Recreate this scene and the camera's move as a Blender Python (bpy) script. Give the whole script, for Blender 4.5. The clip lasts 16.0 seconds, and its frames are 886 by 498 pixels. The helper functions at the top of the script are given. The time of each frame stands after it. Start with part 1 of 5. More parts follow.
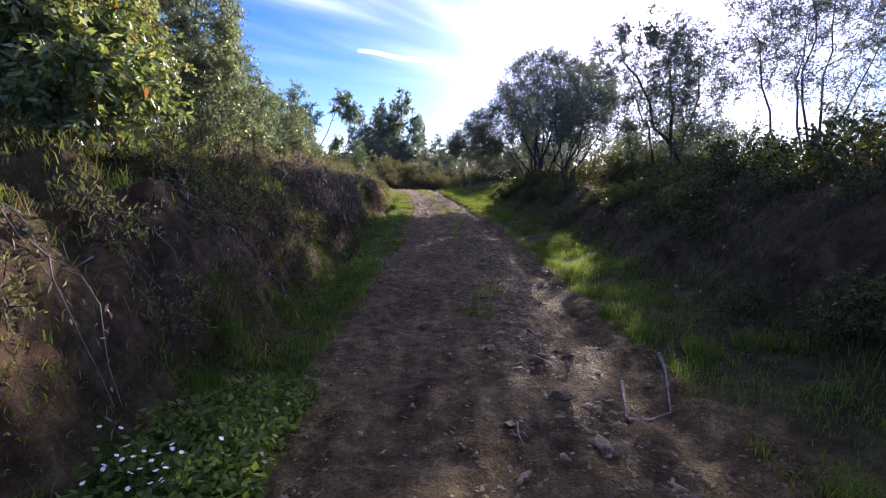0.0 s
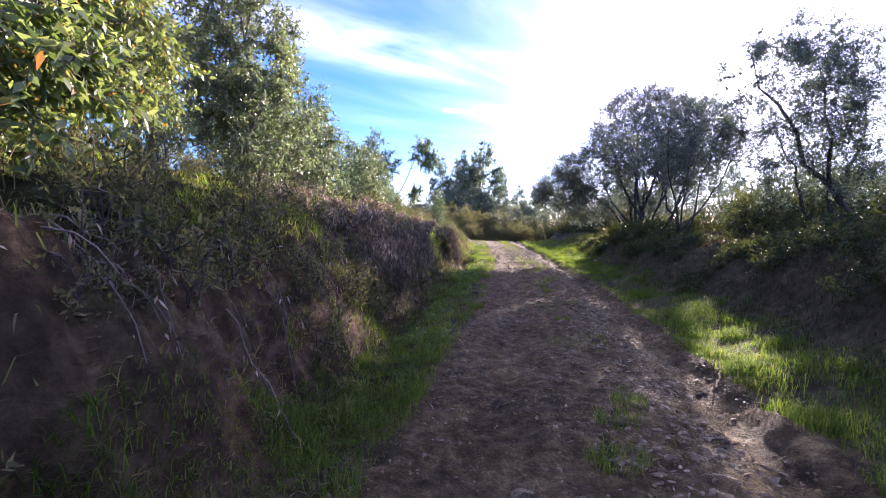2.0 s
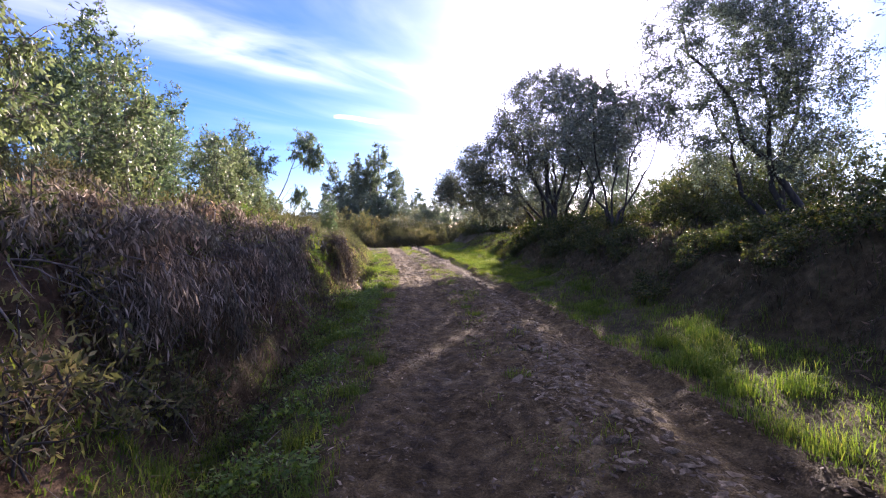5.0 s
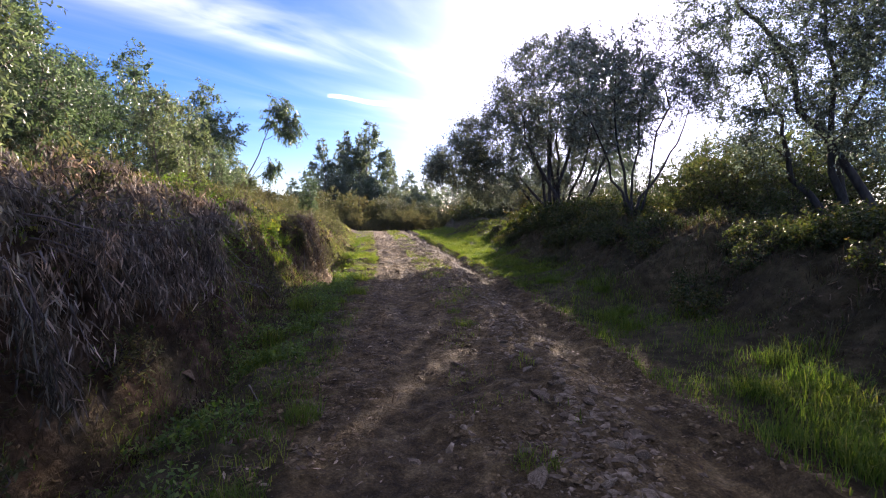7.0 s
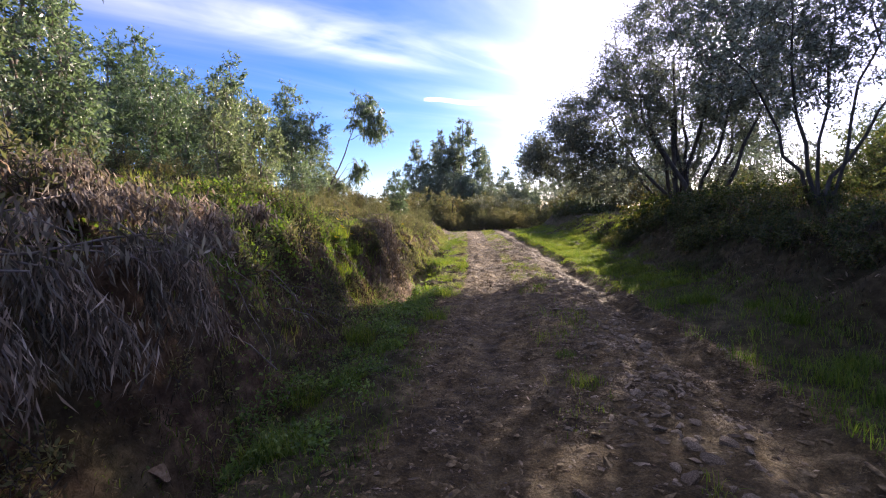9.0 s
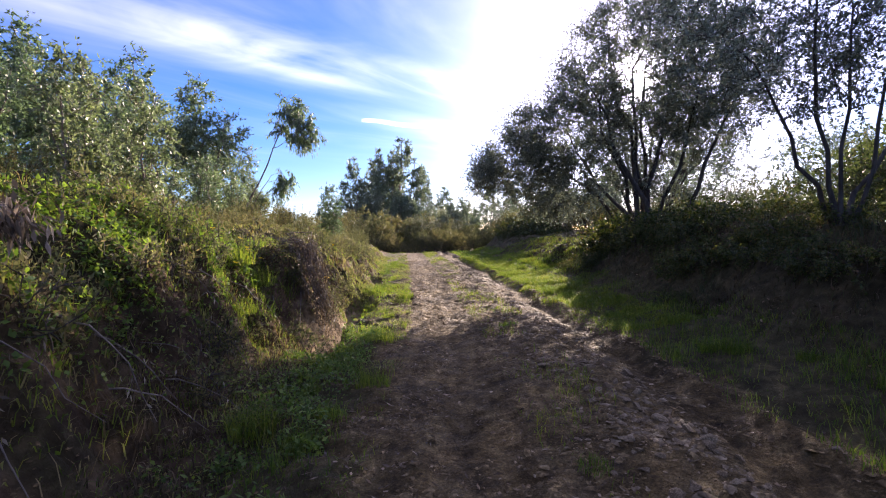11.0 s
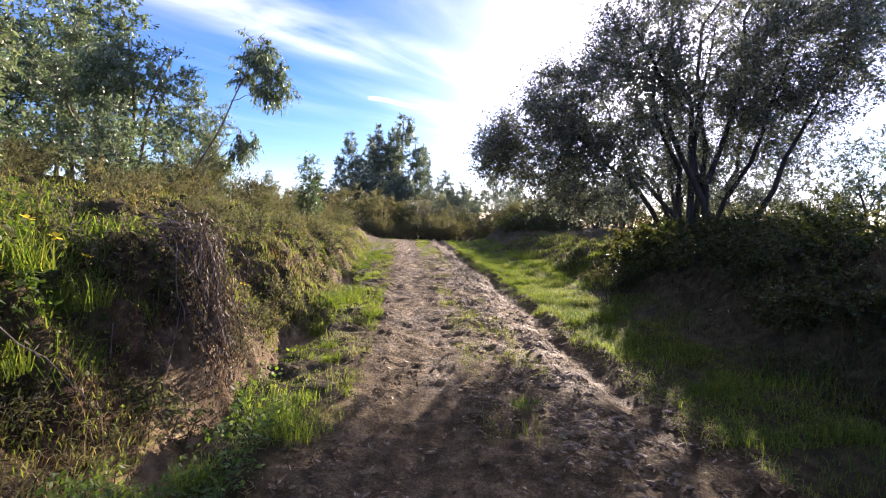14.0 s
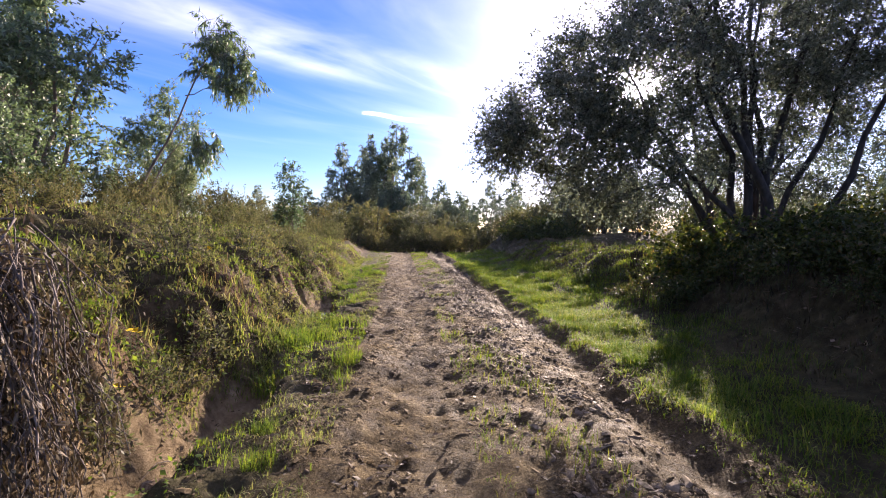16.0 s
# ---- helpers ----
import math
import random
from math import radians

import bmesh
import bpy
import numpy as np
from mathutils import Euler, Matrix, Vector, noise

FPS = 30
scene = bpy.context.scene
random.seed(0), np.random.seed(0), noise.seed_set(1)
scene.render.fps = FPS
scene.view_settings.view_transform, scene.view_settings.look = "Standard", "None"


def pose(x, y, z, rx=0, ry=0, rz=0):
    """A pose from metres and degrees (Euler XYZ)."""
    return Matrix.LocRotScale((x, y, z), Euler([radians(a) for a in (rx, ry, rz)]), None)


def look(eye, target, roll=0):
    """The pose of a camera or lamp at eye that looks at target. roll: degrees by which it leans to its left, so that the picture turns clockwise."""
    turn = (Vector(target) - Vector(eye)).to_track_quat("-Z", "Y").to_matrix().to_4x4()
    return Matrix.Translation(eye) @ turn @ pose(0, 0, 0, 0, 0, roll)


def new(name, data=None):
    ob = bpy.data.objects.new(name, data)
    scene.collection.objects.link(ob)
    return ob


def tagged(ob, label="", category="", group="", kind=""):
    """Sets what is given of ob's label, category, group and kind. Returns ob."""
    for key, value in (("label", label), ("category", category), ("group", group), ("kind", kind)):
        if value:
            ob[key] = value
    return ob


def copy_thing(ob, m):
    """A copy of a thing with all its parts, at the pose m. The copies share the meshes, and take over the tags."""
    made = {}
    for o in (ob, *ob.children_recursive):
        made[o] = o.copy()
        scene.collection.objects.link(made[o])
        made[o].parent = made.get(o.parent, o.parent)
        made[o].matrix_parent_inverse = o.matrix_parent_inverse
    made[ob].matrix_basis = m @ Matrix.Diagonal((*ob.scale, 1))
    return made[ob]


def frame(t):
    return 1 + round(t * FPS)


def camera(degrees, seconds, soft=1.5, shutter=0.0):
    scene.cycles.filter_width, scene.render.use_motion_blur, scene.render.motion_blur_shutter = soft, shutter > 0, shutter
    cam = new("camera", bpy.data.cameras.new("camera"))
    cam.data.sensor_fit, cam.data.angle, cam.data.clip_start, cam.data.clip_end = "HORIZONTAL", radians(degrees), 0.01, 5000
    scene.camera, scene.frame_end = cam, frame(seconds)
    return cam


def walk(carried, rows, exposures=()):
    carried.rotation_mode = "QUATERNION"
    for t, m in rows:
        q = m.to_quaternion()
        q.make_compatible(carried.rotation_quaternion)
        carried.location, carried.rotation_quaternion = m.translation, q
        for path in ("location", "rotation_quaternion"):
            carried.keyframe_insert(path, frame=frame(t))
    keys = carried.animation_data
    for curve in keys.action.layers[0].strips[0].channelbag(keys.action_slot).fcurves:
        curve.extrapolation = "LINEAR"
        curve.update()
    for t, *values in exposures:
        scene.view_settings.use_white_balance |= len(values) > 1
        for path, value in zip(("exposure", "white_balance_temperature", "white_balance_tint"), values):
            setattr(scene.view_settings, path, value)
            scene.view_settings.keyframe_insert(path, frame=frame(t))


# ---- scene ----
cam = camera(86.1, 16.0, 1.1)
METRES, EYE, TILT, LEAN, TURN = 17.045, 1.5, 0.0, 0.0, 0.0
ROWS = [
    (0.0, 0.0, 0.0, 0.0, 0.16, -9.18, -1.01),
    (0.5, 0.0007, 0.0292, -0.0008, -0.27, -6.35, -0.6),
    (1.0, 0.003, 0.0668, -0.0027, 5.34, -5.5, 5.8),
    (1.5, -0.0049, 0.1029, -0.0025, 9.39, -3.33, 3.01),
    (2.0, -0.0118, 0.1358, -0.0077, 9.78, -3.14, -1.26),
    (2.5, -0.0184, 0.175, -0.0075, 10.08, -2.94, 4.09),
    (3.0, -0.0281, 0.2055, -0.0059, 5.71, -4.19, 2.64),
    (3.5, -0.0304, 0.2302, -0.0101, -1.72, -2.61, 0.79),
    (4.0, -0.0274, 0.2638, -0.0103, -1.65, -0.98, 3.58),
    (6.5, -0.0239, 0.4104, -0.0104, -3.36, -5.26, -1.32),
    (7.0, -0.0134, 0.4446, -0.0132, -3.23, -4.42, 0.27),
    (7.5, -0.0097, 0.4757, -0.0137, 0.31, -2.96, -4.34),
    (8.0, -0.0076, 0.4983, -0.0099, -0.11, -4.95, -4.2),
    (8.5, -0.0041, 0.5307, -0.0103, -0.08, -5.16, 0.64),
    (9.0, -0.0096, 0.5648, -0.0121, 8.42, -4.35, 2.37),
    (9.5, -0.0152, 0.5936, -0.0132, 4.07, -1.28, -4.22),
    (12.0, -0.0341, 0.744, -0.0144, -1.0, -5.6, 5.07),
    (12.5, -0.0324, 0.777, -0.0088, -5.44, -7.88, -1.36),
    (13.0, -0.0247, 0.8102, -0.0114, -0.94, -4.34, 4.08),
    (13.5, -0.0234, 0.839, -0.0128, 7.02, -3.26, 4.4),
    (14.0, -0.025, 0.8638, -0.0065, 0.75, -3.89, -2.51),
    (14.5, -0.0236, 0.8963, -0.0111, 0.44, -3.13, 2.79),
    (15.0, -0.0248, 0.9256, -0.0113, 8.24, 1.17, 5.95),
    (15.5, -0.0267, 0.9548, -0.0078, 2.82, -4.72, -0.06),
    (16.0, -0.0271, 0.9833, -0.0121, 0.4, -2.48, -0.66),
]
walk(cam, [(t, pose(0, 0, EYE, TILT, LEAN, TURN) @ pose(METRES * x, METRES * y, METRES * z, 90 + pitch, roll, yaw)) for t, x, y, z, yaw, pitch, roll in ROWS],
     [(0.0, 1.45, 5830, 42), (1.0, 1.6, 5780, 43), (2.0, 2.1, 5780, 47), (2.5, 1.73, 5730, 47), (3.5, 2.05, 5780, 53), (4.2, 1.95, 5880, 51), (6.5, 1.57, 6190, 41), (9.0, 1.59, 6240, 41), (9.5, 1.72, 6290, 41), (12.0, 1.54, 6190, 43), (12.5, 1.72, 6190, 43), (14.0, 1.69, 6190, 42), (15.0, 1.57, 6190, 42), (16.0, 1.53, 6240, 42)])

# ---- light ----
SUN_AZ, SUN_EL = radians(21.6), radians(15.2)
SUN_DIR = Vector((math.sin(SUN_AZ) * math.cos(SUN_EL), math.cos(SUN_AZ) * math.cos(SUN_EL), math.sin(SUN_EL)))
world = bpy.data.worlds.new("sky")
scene.world = world
world.use_nodes = True
wn, wl = world.node_tree.nodes, world.node_tree.links
wn.clear()


def wnode(kind, **values):
    n = wn.new(kind)
    for key, value in values.items():
        n.inputs[key].default_value = value
    return n


def wmath(op, a, b=None, clamp=False):
    n = wn.new("ShaderNodeMath")
    n.operation, n.use_clamp = op, clamp
    for i, v in enumerate((a, b)):
        if v is None:
            continue
        if isinstance(v, (int, float)):
            n.inputs[i].default_value = v
        else:
            wl.new(v, n.inputs[i])
    return n.outputs[0]


sky = wn.new("ShaderNodeTexSky")
sky.sky_type, sky.sun_disc = "NISHITA", False
sky.sun_elevation, sky.sun_rotation = SUN_EL, SUN_AZ
sky.air_density, sky.dust_density, sky.ozone_density = 0.85, 0.1, 3.0
coords = wn.new("ShaderNodeTexCoord")
# thin cirrus on a flat layer high overhead, and the bright aureole that it makes round the sun
split = wn.new("ShaderNodeSeparateXYZ")
wl.new(coords.outputs["Generated"], split.inputs[0])
height = wmath("MAXIMUM", split.outputs[2], 0.04)
plane = wn.new("ShaderNodeCombineXYZ")
wl.new(wmath("DIVIDE", split.outputs[0], height), plane.inputs[0])
wl.new(wmath("DIVIDE", split.outputs[1], height), plane.inputs[1])


def along(ax, ay):
    n = wn.new("ShaderNodeVectorMath")
    n.operation = "DOT_PRODUCT"
    n.inputs[1].default_value = (ax, ay, 0)
    wl.new(plane.outputs[0], n.inputs[0])
    return n.outputs["Value"]


# the layer's own axes: the wisps are drawn out one way
WA, WB = along(0.61, 0.79), along(-0.79, 0.61)


def wisps(sa, sb, scale, lo, hi, detail=7.0, bow=0.6):
    c = wn.new("ShaderNodeCombineXYZ")
    wl.new(wmath("MULTIPLY", WA, sa), c.inputs[0])
    wl.new(wmath("MULTIPLY", WB, sb), c.inputs[1])
    n = wnode("ShaderNodeTexNoise", Scale=scale, Detail=detail, Roughness=0.5, Distortion=bow)
    wl.new(c.outputs[0], n.inputs["Vector"])
    r = wn.new("ShaderNodeMapRange")
    r.interpolation_type = "SMOOTHSTEP"
    r.inputs["From Min"].default_value, r.inputs["From Max"].default_value = lo, hi
    wl.new(n.outputs["Fac"], r.inputs["Value"])
    return r.outputs[0]


def streak(a, b, la, lb):
    """One drawn-out cloud of the layer: its middle and half sizes along the two axes."""
    u = wmath("POWER", wmath("ABSOLUTE", wmath("DIVIDE", wmath("SUBTRACT", WA, a), la)), 2.0)
    v = wmath("POWER", wmath("ABSOLUTE", wmath("DIVIDE", wmath("SUBTRACT", WB, b), lb)), 2.0)
    return wmath("POWER", 2.718, wmath("MULTIPLY", wmath("ADD", u, v), -1.0))


# cirrus thickens towards the zenith: unseen cloud added to lift and whiten the fill light
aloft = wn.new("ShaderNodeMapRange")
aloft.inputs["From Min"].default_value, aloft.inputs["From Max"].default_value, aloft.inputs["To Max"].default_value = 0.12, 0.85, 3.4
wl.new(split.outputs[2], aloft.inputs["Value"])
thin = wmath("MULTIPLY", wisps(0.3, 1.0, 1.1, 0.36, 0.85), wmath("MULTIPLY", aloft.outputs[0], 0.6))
cirrus = wmath("MULTIPLY", streak(1.25, 2.38, 0.8, 0.3), wisps(0.7, 1.6, 1.2, 0.22, 0.8, 8.0, 1.0))
second = wmath("MULTIPLY", streak(2.3, 2.05, 0.9, 0.22), wisps(0.5, 1.7, 1.5, 0.35, 0.85, 8.0, 1.2))
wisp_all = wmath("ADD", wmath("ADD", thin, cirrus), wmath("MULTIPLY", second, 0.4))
dot = wn.new("ShaderNodeVectorMath")
dot.operation = "DOT_PRODUCT"
dot.inputs[1].default_value = SUN_DIR
wl.new(coords.outputs["Generated"], dot.inputs[0])
near = wmath("MAXIMUM", dot.outputs["Value"], 0.0)
glow = wmath("ADD", wmath("ADD", wmath("MULTIPLY", wmath("POWER", near, 24.0), 7.5), wmath("MULTIPLY", wmath("POWER", near, 5.0), 0.14)), wmath("ADD", wmath("MULTIPLY", wmath("POWER", near, 9000.0), 350.0), wmath("MULTIPLY", wmath("POWER", near, 1100.0), 22.0)))
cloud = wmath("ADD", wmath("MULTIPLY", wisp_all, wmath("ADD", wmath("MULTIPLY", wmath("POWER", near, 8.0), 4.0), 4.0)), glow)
white = wn.new("ShaderNodeMix")
white.data_type, white.blend_type = "RGBA", "ADD"
white.inputs["Factor"].default_value = 1.0
tint = wn.new("ShaderNodeVectorMath")
tint.operation = "SCALE"
tint.inputs[0].default_value = (1.0, 0.97, 0.95)
wl.new(cloud, tint.inputs["Scale"])
vivid = wn.new("ShaderNodeHueSaturation")
vivid.inputs["Hue"].default_value = 0.507
vivid.inputs["Saturation"].default_value = 1.28
vivid.inputs["Value"].default_value = 0.76
wl.new(sky.outputs[0], vivid.inputs["Color"])
wl.new(vivid.outputs[0], white.inputs["A"])
wl.new(tint.outputs[0], white.inputs["B"])
ground_bg = wnode("ShaderNodeBackground", Strength=0.094)
wl.new(white.outputs["Result"], ground_bg.inputs["Color"])
wout = wn.new("ShaderNodeOutputWorld")
wl.new(ground_bg.outputs[0], wout.inputs[0])

sun = new("sun", bpy.data.lights.new("sun", "SUN"))
sun.data.energy, sun.data.angle, sun.data.color = 5.0, radians(0.55), (1.0, 0.92, 0.62)
sun.matrix_world = look(SUN_DIR * 60, (0, 0, 0))


# ---- materials ----
def shade(name):
    m = bpy.data.materials.new(name)
    m.use_nodes = True
    return m, m.node_tree.nodes, m.node_tree.links, m.node_tree.nodes["Principled BSDF"]


def ramp(nodes, links, value, stops):
    r = nodes.new("ShaderNodeValToRGB")
    while len(r.color_ramp.elements) < len(stops):
        r.color_ramp.elements.new(0.5)
    for e, (at, colour) in zip(r.color_ramp.elements, stops):
        e.position, e.color = at, (*colour, 1)
    links.new(value, r.inputs[0])
    return r.outputs[0]


def mixed(nodes, links, fac, a, b, blend="MIX"):
    n = nodes.new("ShaderNodeMix")
    n.data_type, n.blend_type = "RGBA", blend
    for key, v in (("Factor", fac), ("A", a), ("B", b)):
        if isinstance(v, (int, float)):
            n.inputs[key].default_value = v
        elif isinstance(v, tuple):
            n.inputs[key].default_value = (*v, 1)
        else:
            links.new(v, n.inputs[key])
    return n.outputs["Result"]


def grain(nodes, links, scale, detail=6.0, rough=0.6):
    c = nodes.new("ShaderNodeTexCoord")
    n = nodes.new("ShaderNodeTexNoise")
    n.inputs["Scale"].default_value, n.inputs["Detail"].default_value, n.inputs["Roughness"].default_value = scale, detail, rough
    links.new(c.outputs["Object"], n.inputs["Vector"])
    return n.outputs["Fac"]


def bumped(nodes, links, bsdf, value, strength, distance):
    b = nodes.new("ShaderNodeBump")
    b.inputs["Strength"].default_value, b.inputs["Distance"].default_value = strength, distance
    links.new(value, b.inputs["Height"])
    links.new(b.outputs[0], bsdf.inputs["Normal"])


def leaf_material(name, stops, through_colour, see=0.4, rough=0.5, gloss=0.35):
    """Thin leaves: each differs a little, and light from behind shines through."""
    m, nodes, links, bsdf = shade(name)
    geo = nodes.new("ShaderNodeNewGeometry")
    colour = ramp(nodes, links, geo.outputs["Random Per Island"], stops)
    patch = ramp(nodes, links, grain(nodes, links, 1.3, 3.0), [(0.3, (0.7, 0.72, 0.66)), (0.7, (1.15, 1.12, 1.0))])
    colour = mixed(nodes, links, 1.0, colour, patch, "MULTIPLY")
    info = nodes.new("ShaderNodeObjectInfo")
    colour = mixed(nodes, links, 1.0, colour, ramp(nodes, links, info.outputs["Random"], [(0.0, (0.72, 0.8, 0.7)), (0.5, (1.0, 1.0, 1.0)), (1.0, (1.25, 1.1, 0.95))]), "MULTIPLY")
    links.new(colour, bsdf.inputs["Base Color"])
    bsdf.inputs["Roughness"].default_value = rough
    bsdf.inputs["Specular IOR Level"].default_value = gloss
    back = nodes.new("ShaderNodeBsdfTranslucent")
    links.new(mixed(nodes, links, 1.0, colour, through_colour, "MULTIPLY"), back.inputs["Color"])
    mix = nodes.new("ShaderNodeMixShader")
    mix.inputs[0].default_value = see
    links.new(bsdf.outputs[0], mix.inputs[1])
    links.new(back.outputs[0], mix.inputs[2])
    links.new(mix.outputs[0], nodes["Material Output"].inputs[0])
    return m


def bark_material(name, dark, light, scale=14.0):
    m, nodes, links, bsdf = shade(name)
    c = nodes.new("ShaderNodeTexCoord")
    mp = nodes.new("ShaderNodeMapping")
    mp.inputs["Scale"].default_value = (1, 1, 0.25)
    links.new(c.outputs["Object"], mp.inputs[0])
    n = nodes.new("ShaderNodeTexNoise")
    n.inputs["Scale"].default_value, n.inputs["Detail"].default_value = scale, 8
    links.new(mp.outputs[0], n.inputs["Vector"])
    big = grain(nodes, links, 2.2, 3.0)
    links.new(mixed(nodes, links, big, ramp(nodes, links, n.outputs["Fac"], [(0.35, dark), (0.65, light)]), dark), bsdf.inputs["Base Color"])
    bsdf.inputs["Roughness"].default_value = 0.9
    bumped(nodes, links, bsdf, n.outputs["Fac"], 0.8, 0.02)
    return m


def plain_material(name, stops, scale, rough=0.85, bump=0.5, distance=0.01, per_piece=0.0):
    m, nodes, links, bsdf = shade(name)
    g = grain(nodes, links, scale, 8.0)
    colour = ramp(nodes, links, g, stops)
    if per_piece:
        info = nodes.new("ShaderNodeObjectInfo")
        geo = nodes.new("ShaderNodeNewGeometry")
        add = nodes.new("ShaderNodeMath")
        add.operation = "ADD"
        links.new(info.outputs["Random"], add.inputs[0])
        links.new(geo.outputs["Random Per Island"], add.inputs[1])
        fr = nodes.new("ShaderNodeMath")
        fr.operation = "FRACT"
        links.new(add.outputs[0], fr.inputs[0])
        tone = ramp(nodes, links, fr.outputs[0], [(0.0, (0.55, 0.5, 0.47)), (0.55, (0.95, 0.92, 0.9)), (1.0, (1.25, 1.22, 1.2))])
        colour = mixed(nodes, links, per_piece, colour, mixed(nodes, links, 1.0, colour, tone, "MULTIPLY"))
    links.new(colour, bsdf.inputs["Base Color"])
    bsdf.inputs["Roughness"].default_value = rough
    bsdf.inputs["Specular IOR Level"].default_value = 0.18
    bumped(nodes, links, bsdf, g, bump, distance)
    return m


EUC_LEAF = leaf_material("eucalyptus_leaves", [(0.0, (0.075, 0.105, 0.065)), (0.5, (0.15, 0.195, 0.12)), (0.85, (0.23, 0.28, 0.2)), (1.0, (0.31, 0.35, 0.27))], (1.1, 1.3, 0.85), 0.45, 0.38, 0.7)
# paler, greyer eucalyptus green for far trees: distance haze put into the colour
FAR_LEAF = leaf_material("hazed_eucalyptus_leaves", [(0.0, (0.1, 0.13, 0.095)), (0.5, (0.18, 0.215, 0.16)), (1.0, (0.33, 0.36, 0.29))], (1.1, 1.25, 1.0), 0.5, 0.4, 0.6)
YOUNG_LEAF = leaf_material("young_eucalyptus_leaves", [(0.0, (0.085, 0.12, 0.05)), (0.5, (0.19, 0.24, 0.115)), (0.85, (0.31, 0.35, 0.22)), (0.92, (0.42, 0.42, 0.3)), (0.96, (0.3, 0.24, 0.07)), (1.0, (0.4, 0.16, 0.07))], (1.45, 1.45, 0.65), 0.48, 0.34, 0.7)
OAK_LEAF = leaf_material("willow_leaves", [(0.0, (0.09, 0.102, 0.082)), (0.6, (0.17, 0.19, 0.152)), (1.0, (0.33, 0.35, 0.3))], (0.95, 1.15, 1.05), 0.44, 0.45, 0.4)
BUSH_LEAF = leaf_material("heath_leaves", [(0.0, (0.07, 0.08, 0.038)), (0.5, (0.14, 0.146, 0.072)), (0.8, (0.2, 0.186, 0.105)), (1.0, (0.23, 0.175, 0.12))], (1.15, 1.25, 0.9), 0.45, 0.6, 0.2)
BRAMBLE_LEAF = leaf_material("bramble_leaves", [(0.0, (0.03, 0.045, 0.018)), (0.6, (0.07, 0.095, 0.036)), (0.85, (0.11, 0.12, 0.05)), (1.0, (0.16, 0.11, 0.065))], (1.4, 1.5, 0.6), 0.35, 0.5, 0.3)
GRASS = leaf_material("grass_blades", [(0.0, (0.045, 0.09, 0.025)), (0.5, (0.1, 0.17, 0.05)), (0.93, (0.16, 0.205, 0.07)), (1.0, (0.2, 0.22, 0.09))], (1.95, 1.9, 0.55), 0.54, 0.65, 0.12)
HERB = leaf_material("herb_leaves", [(0.0, (0.045, 0.095, 0.024)), (0.6, (0.095, 0.17, 0.045)), (1.0, (0.16, 0.235, 0.075))], (1.7, 1.7, 0.5), 0.45, 0.55, 0.25)
DRY = leaf_material("dry_leaves", [(0.0, (0.075, 0.06, 0.048)), (0.5, (0.185, 0.152, 0.125)), (0.85, (0.34, 0.29, 0.25)), (1.0, (0.54, 0.48, 0.43))], (1.1, 1.05, 1.0), 0.4, 0.6, 0.3)
LITTER = leaf_material("fallen_leaves", [(0.0, (0.042, 0.031, 0.021)), (0.5, (0.1, 0.078, 0.053)), (0.85, (0.18, 0.145, 0.105)), (1.0, (0.34, 0.29, 0.235))], (1.2, 1.1, 0.9), 0.2, 0.6, 0.3)
OLIVE = leaf_material("bank_growth", [(0.0, (0.09, 0.11, 0.042)), (0.4, (0.18, 0.21, 0.075)), (0.75, (0.24, 0.245, 0.115)), (1.0, (0.3, 0.25, 0.155))], (1.35, 1.5, 0.75), 0.5, 0.65, 0.2)
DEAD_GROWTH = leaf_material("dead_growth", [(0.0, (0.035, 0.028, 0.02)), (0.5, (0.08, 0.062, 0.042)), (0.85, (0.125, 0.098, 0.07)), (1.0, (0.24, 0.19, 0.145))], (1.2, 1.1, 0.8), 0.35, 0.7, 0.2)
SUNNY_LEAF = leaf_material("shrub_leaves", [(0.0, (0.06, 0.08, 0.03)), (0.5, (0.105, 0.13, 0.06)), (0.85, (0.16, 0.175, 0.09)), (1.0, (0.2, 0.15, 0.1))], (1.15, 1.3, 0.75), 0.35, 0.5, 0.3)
STRAW = leaf_material("dry_grass", [(0.0, (0.14, 0.11, 0.06)), (0.6, (0.25, 0.2, 0.11)), (1.0, (0.36, 0.31, 0.19))], (1.3, 1.2, 0.7), 0.35, 0.6, 0.2)
BARK = bark_material("grey_bark", (0.035, 0.028, 0.022), (0.13, 0.11, 0.09))
PALE_BARK = bark_material("pale_bark", (0.12, 0.09, 0.07), (0.34, 0.29, 0.24), 9.0)
DEADWOOD = bark_material("dead_wood", (0.1, 0.08, 0.065), (0.32, 0.28, 0.24), 20.0)
STONE = plain_material("track_stone", [(0.3, (0.08, 0.061, 0.036)), (0.5, (0.17, 0.134, 0.082)), (0.72, (0.37, 0.305, 0.205))], 18.0, 0.78, 0.5, 0.008, 0.8)
CLOD = plain_material("dried_mud", [(0.3, (0.042, 0.031, 0.016)), (0.5, (0.12, 0.089, 0.042)), (0.72, (0.29, 0.22, 0.115))], 25.0, 0.85, 0.6, 0.008, 0.9)
CLAY = plain_material("bank_stone", [(0.3, (0.09, 0.06, 0.035)), (0.5, (0.18, 0.125, 0.072)), (0.72, (0.3, 0.225, 0.145))], 9.0, 0.85, 0.6, 0.02, 0.5)
PALE_STONE = plain_material("pale_stone", [(0.3, (0.4, 0.37, 0.33)), (0.7, (0.66, 0.63, 0.58))], 14.0, 0.6, 0.5, 0.01)
PETAL = plain_material("white_petals", [(0.3, (0.75, 0.75, 0.72)), (0.7, (0.85, 0.85, 0.82))], 40.0, 0.6, 0.1, 0.002)
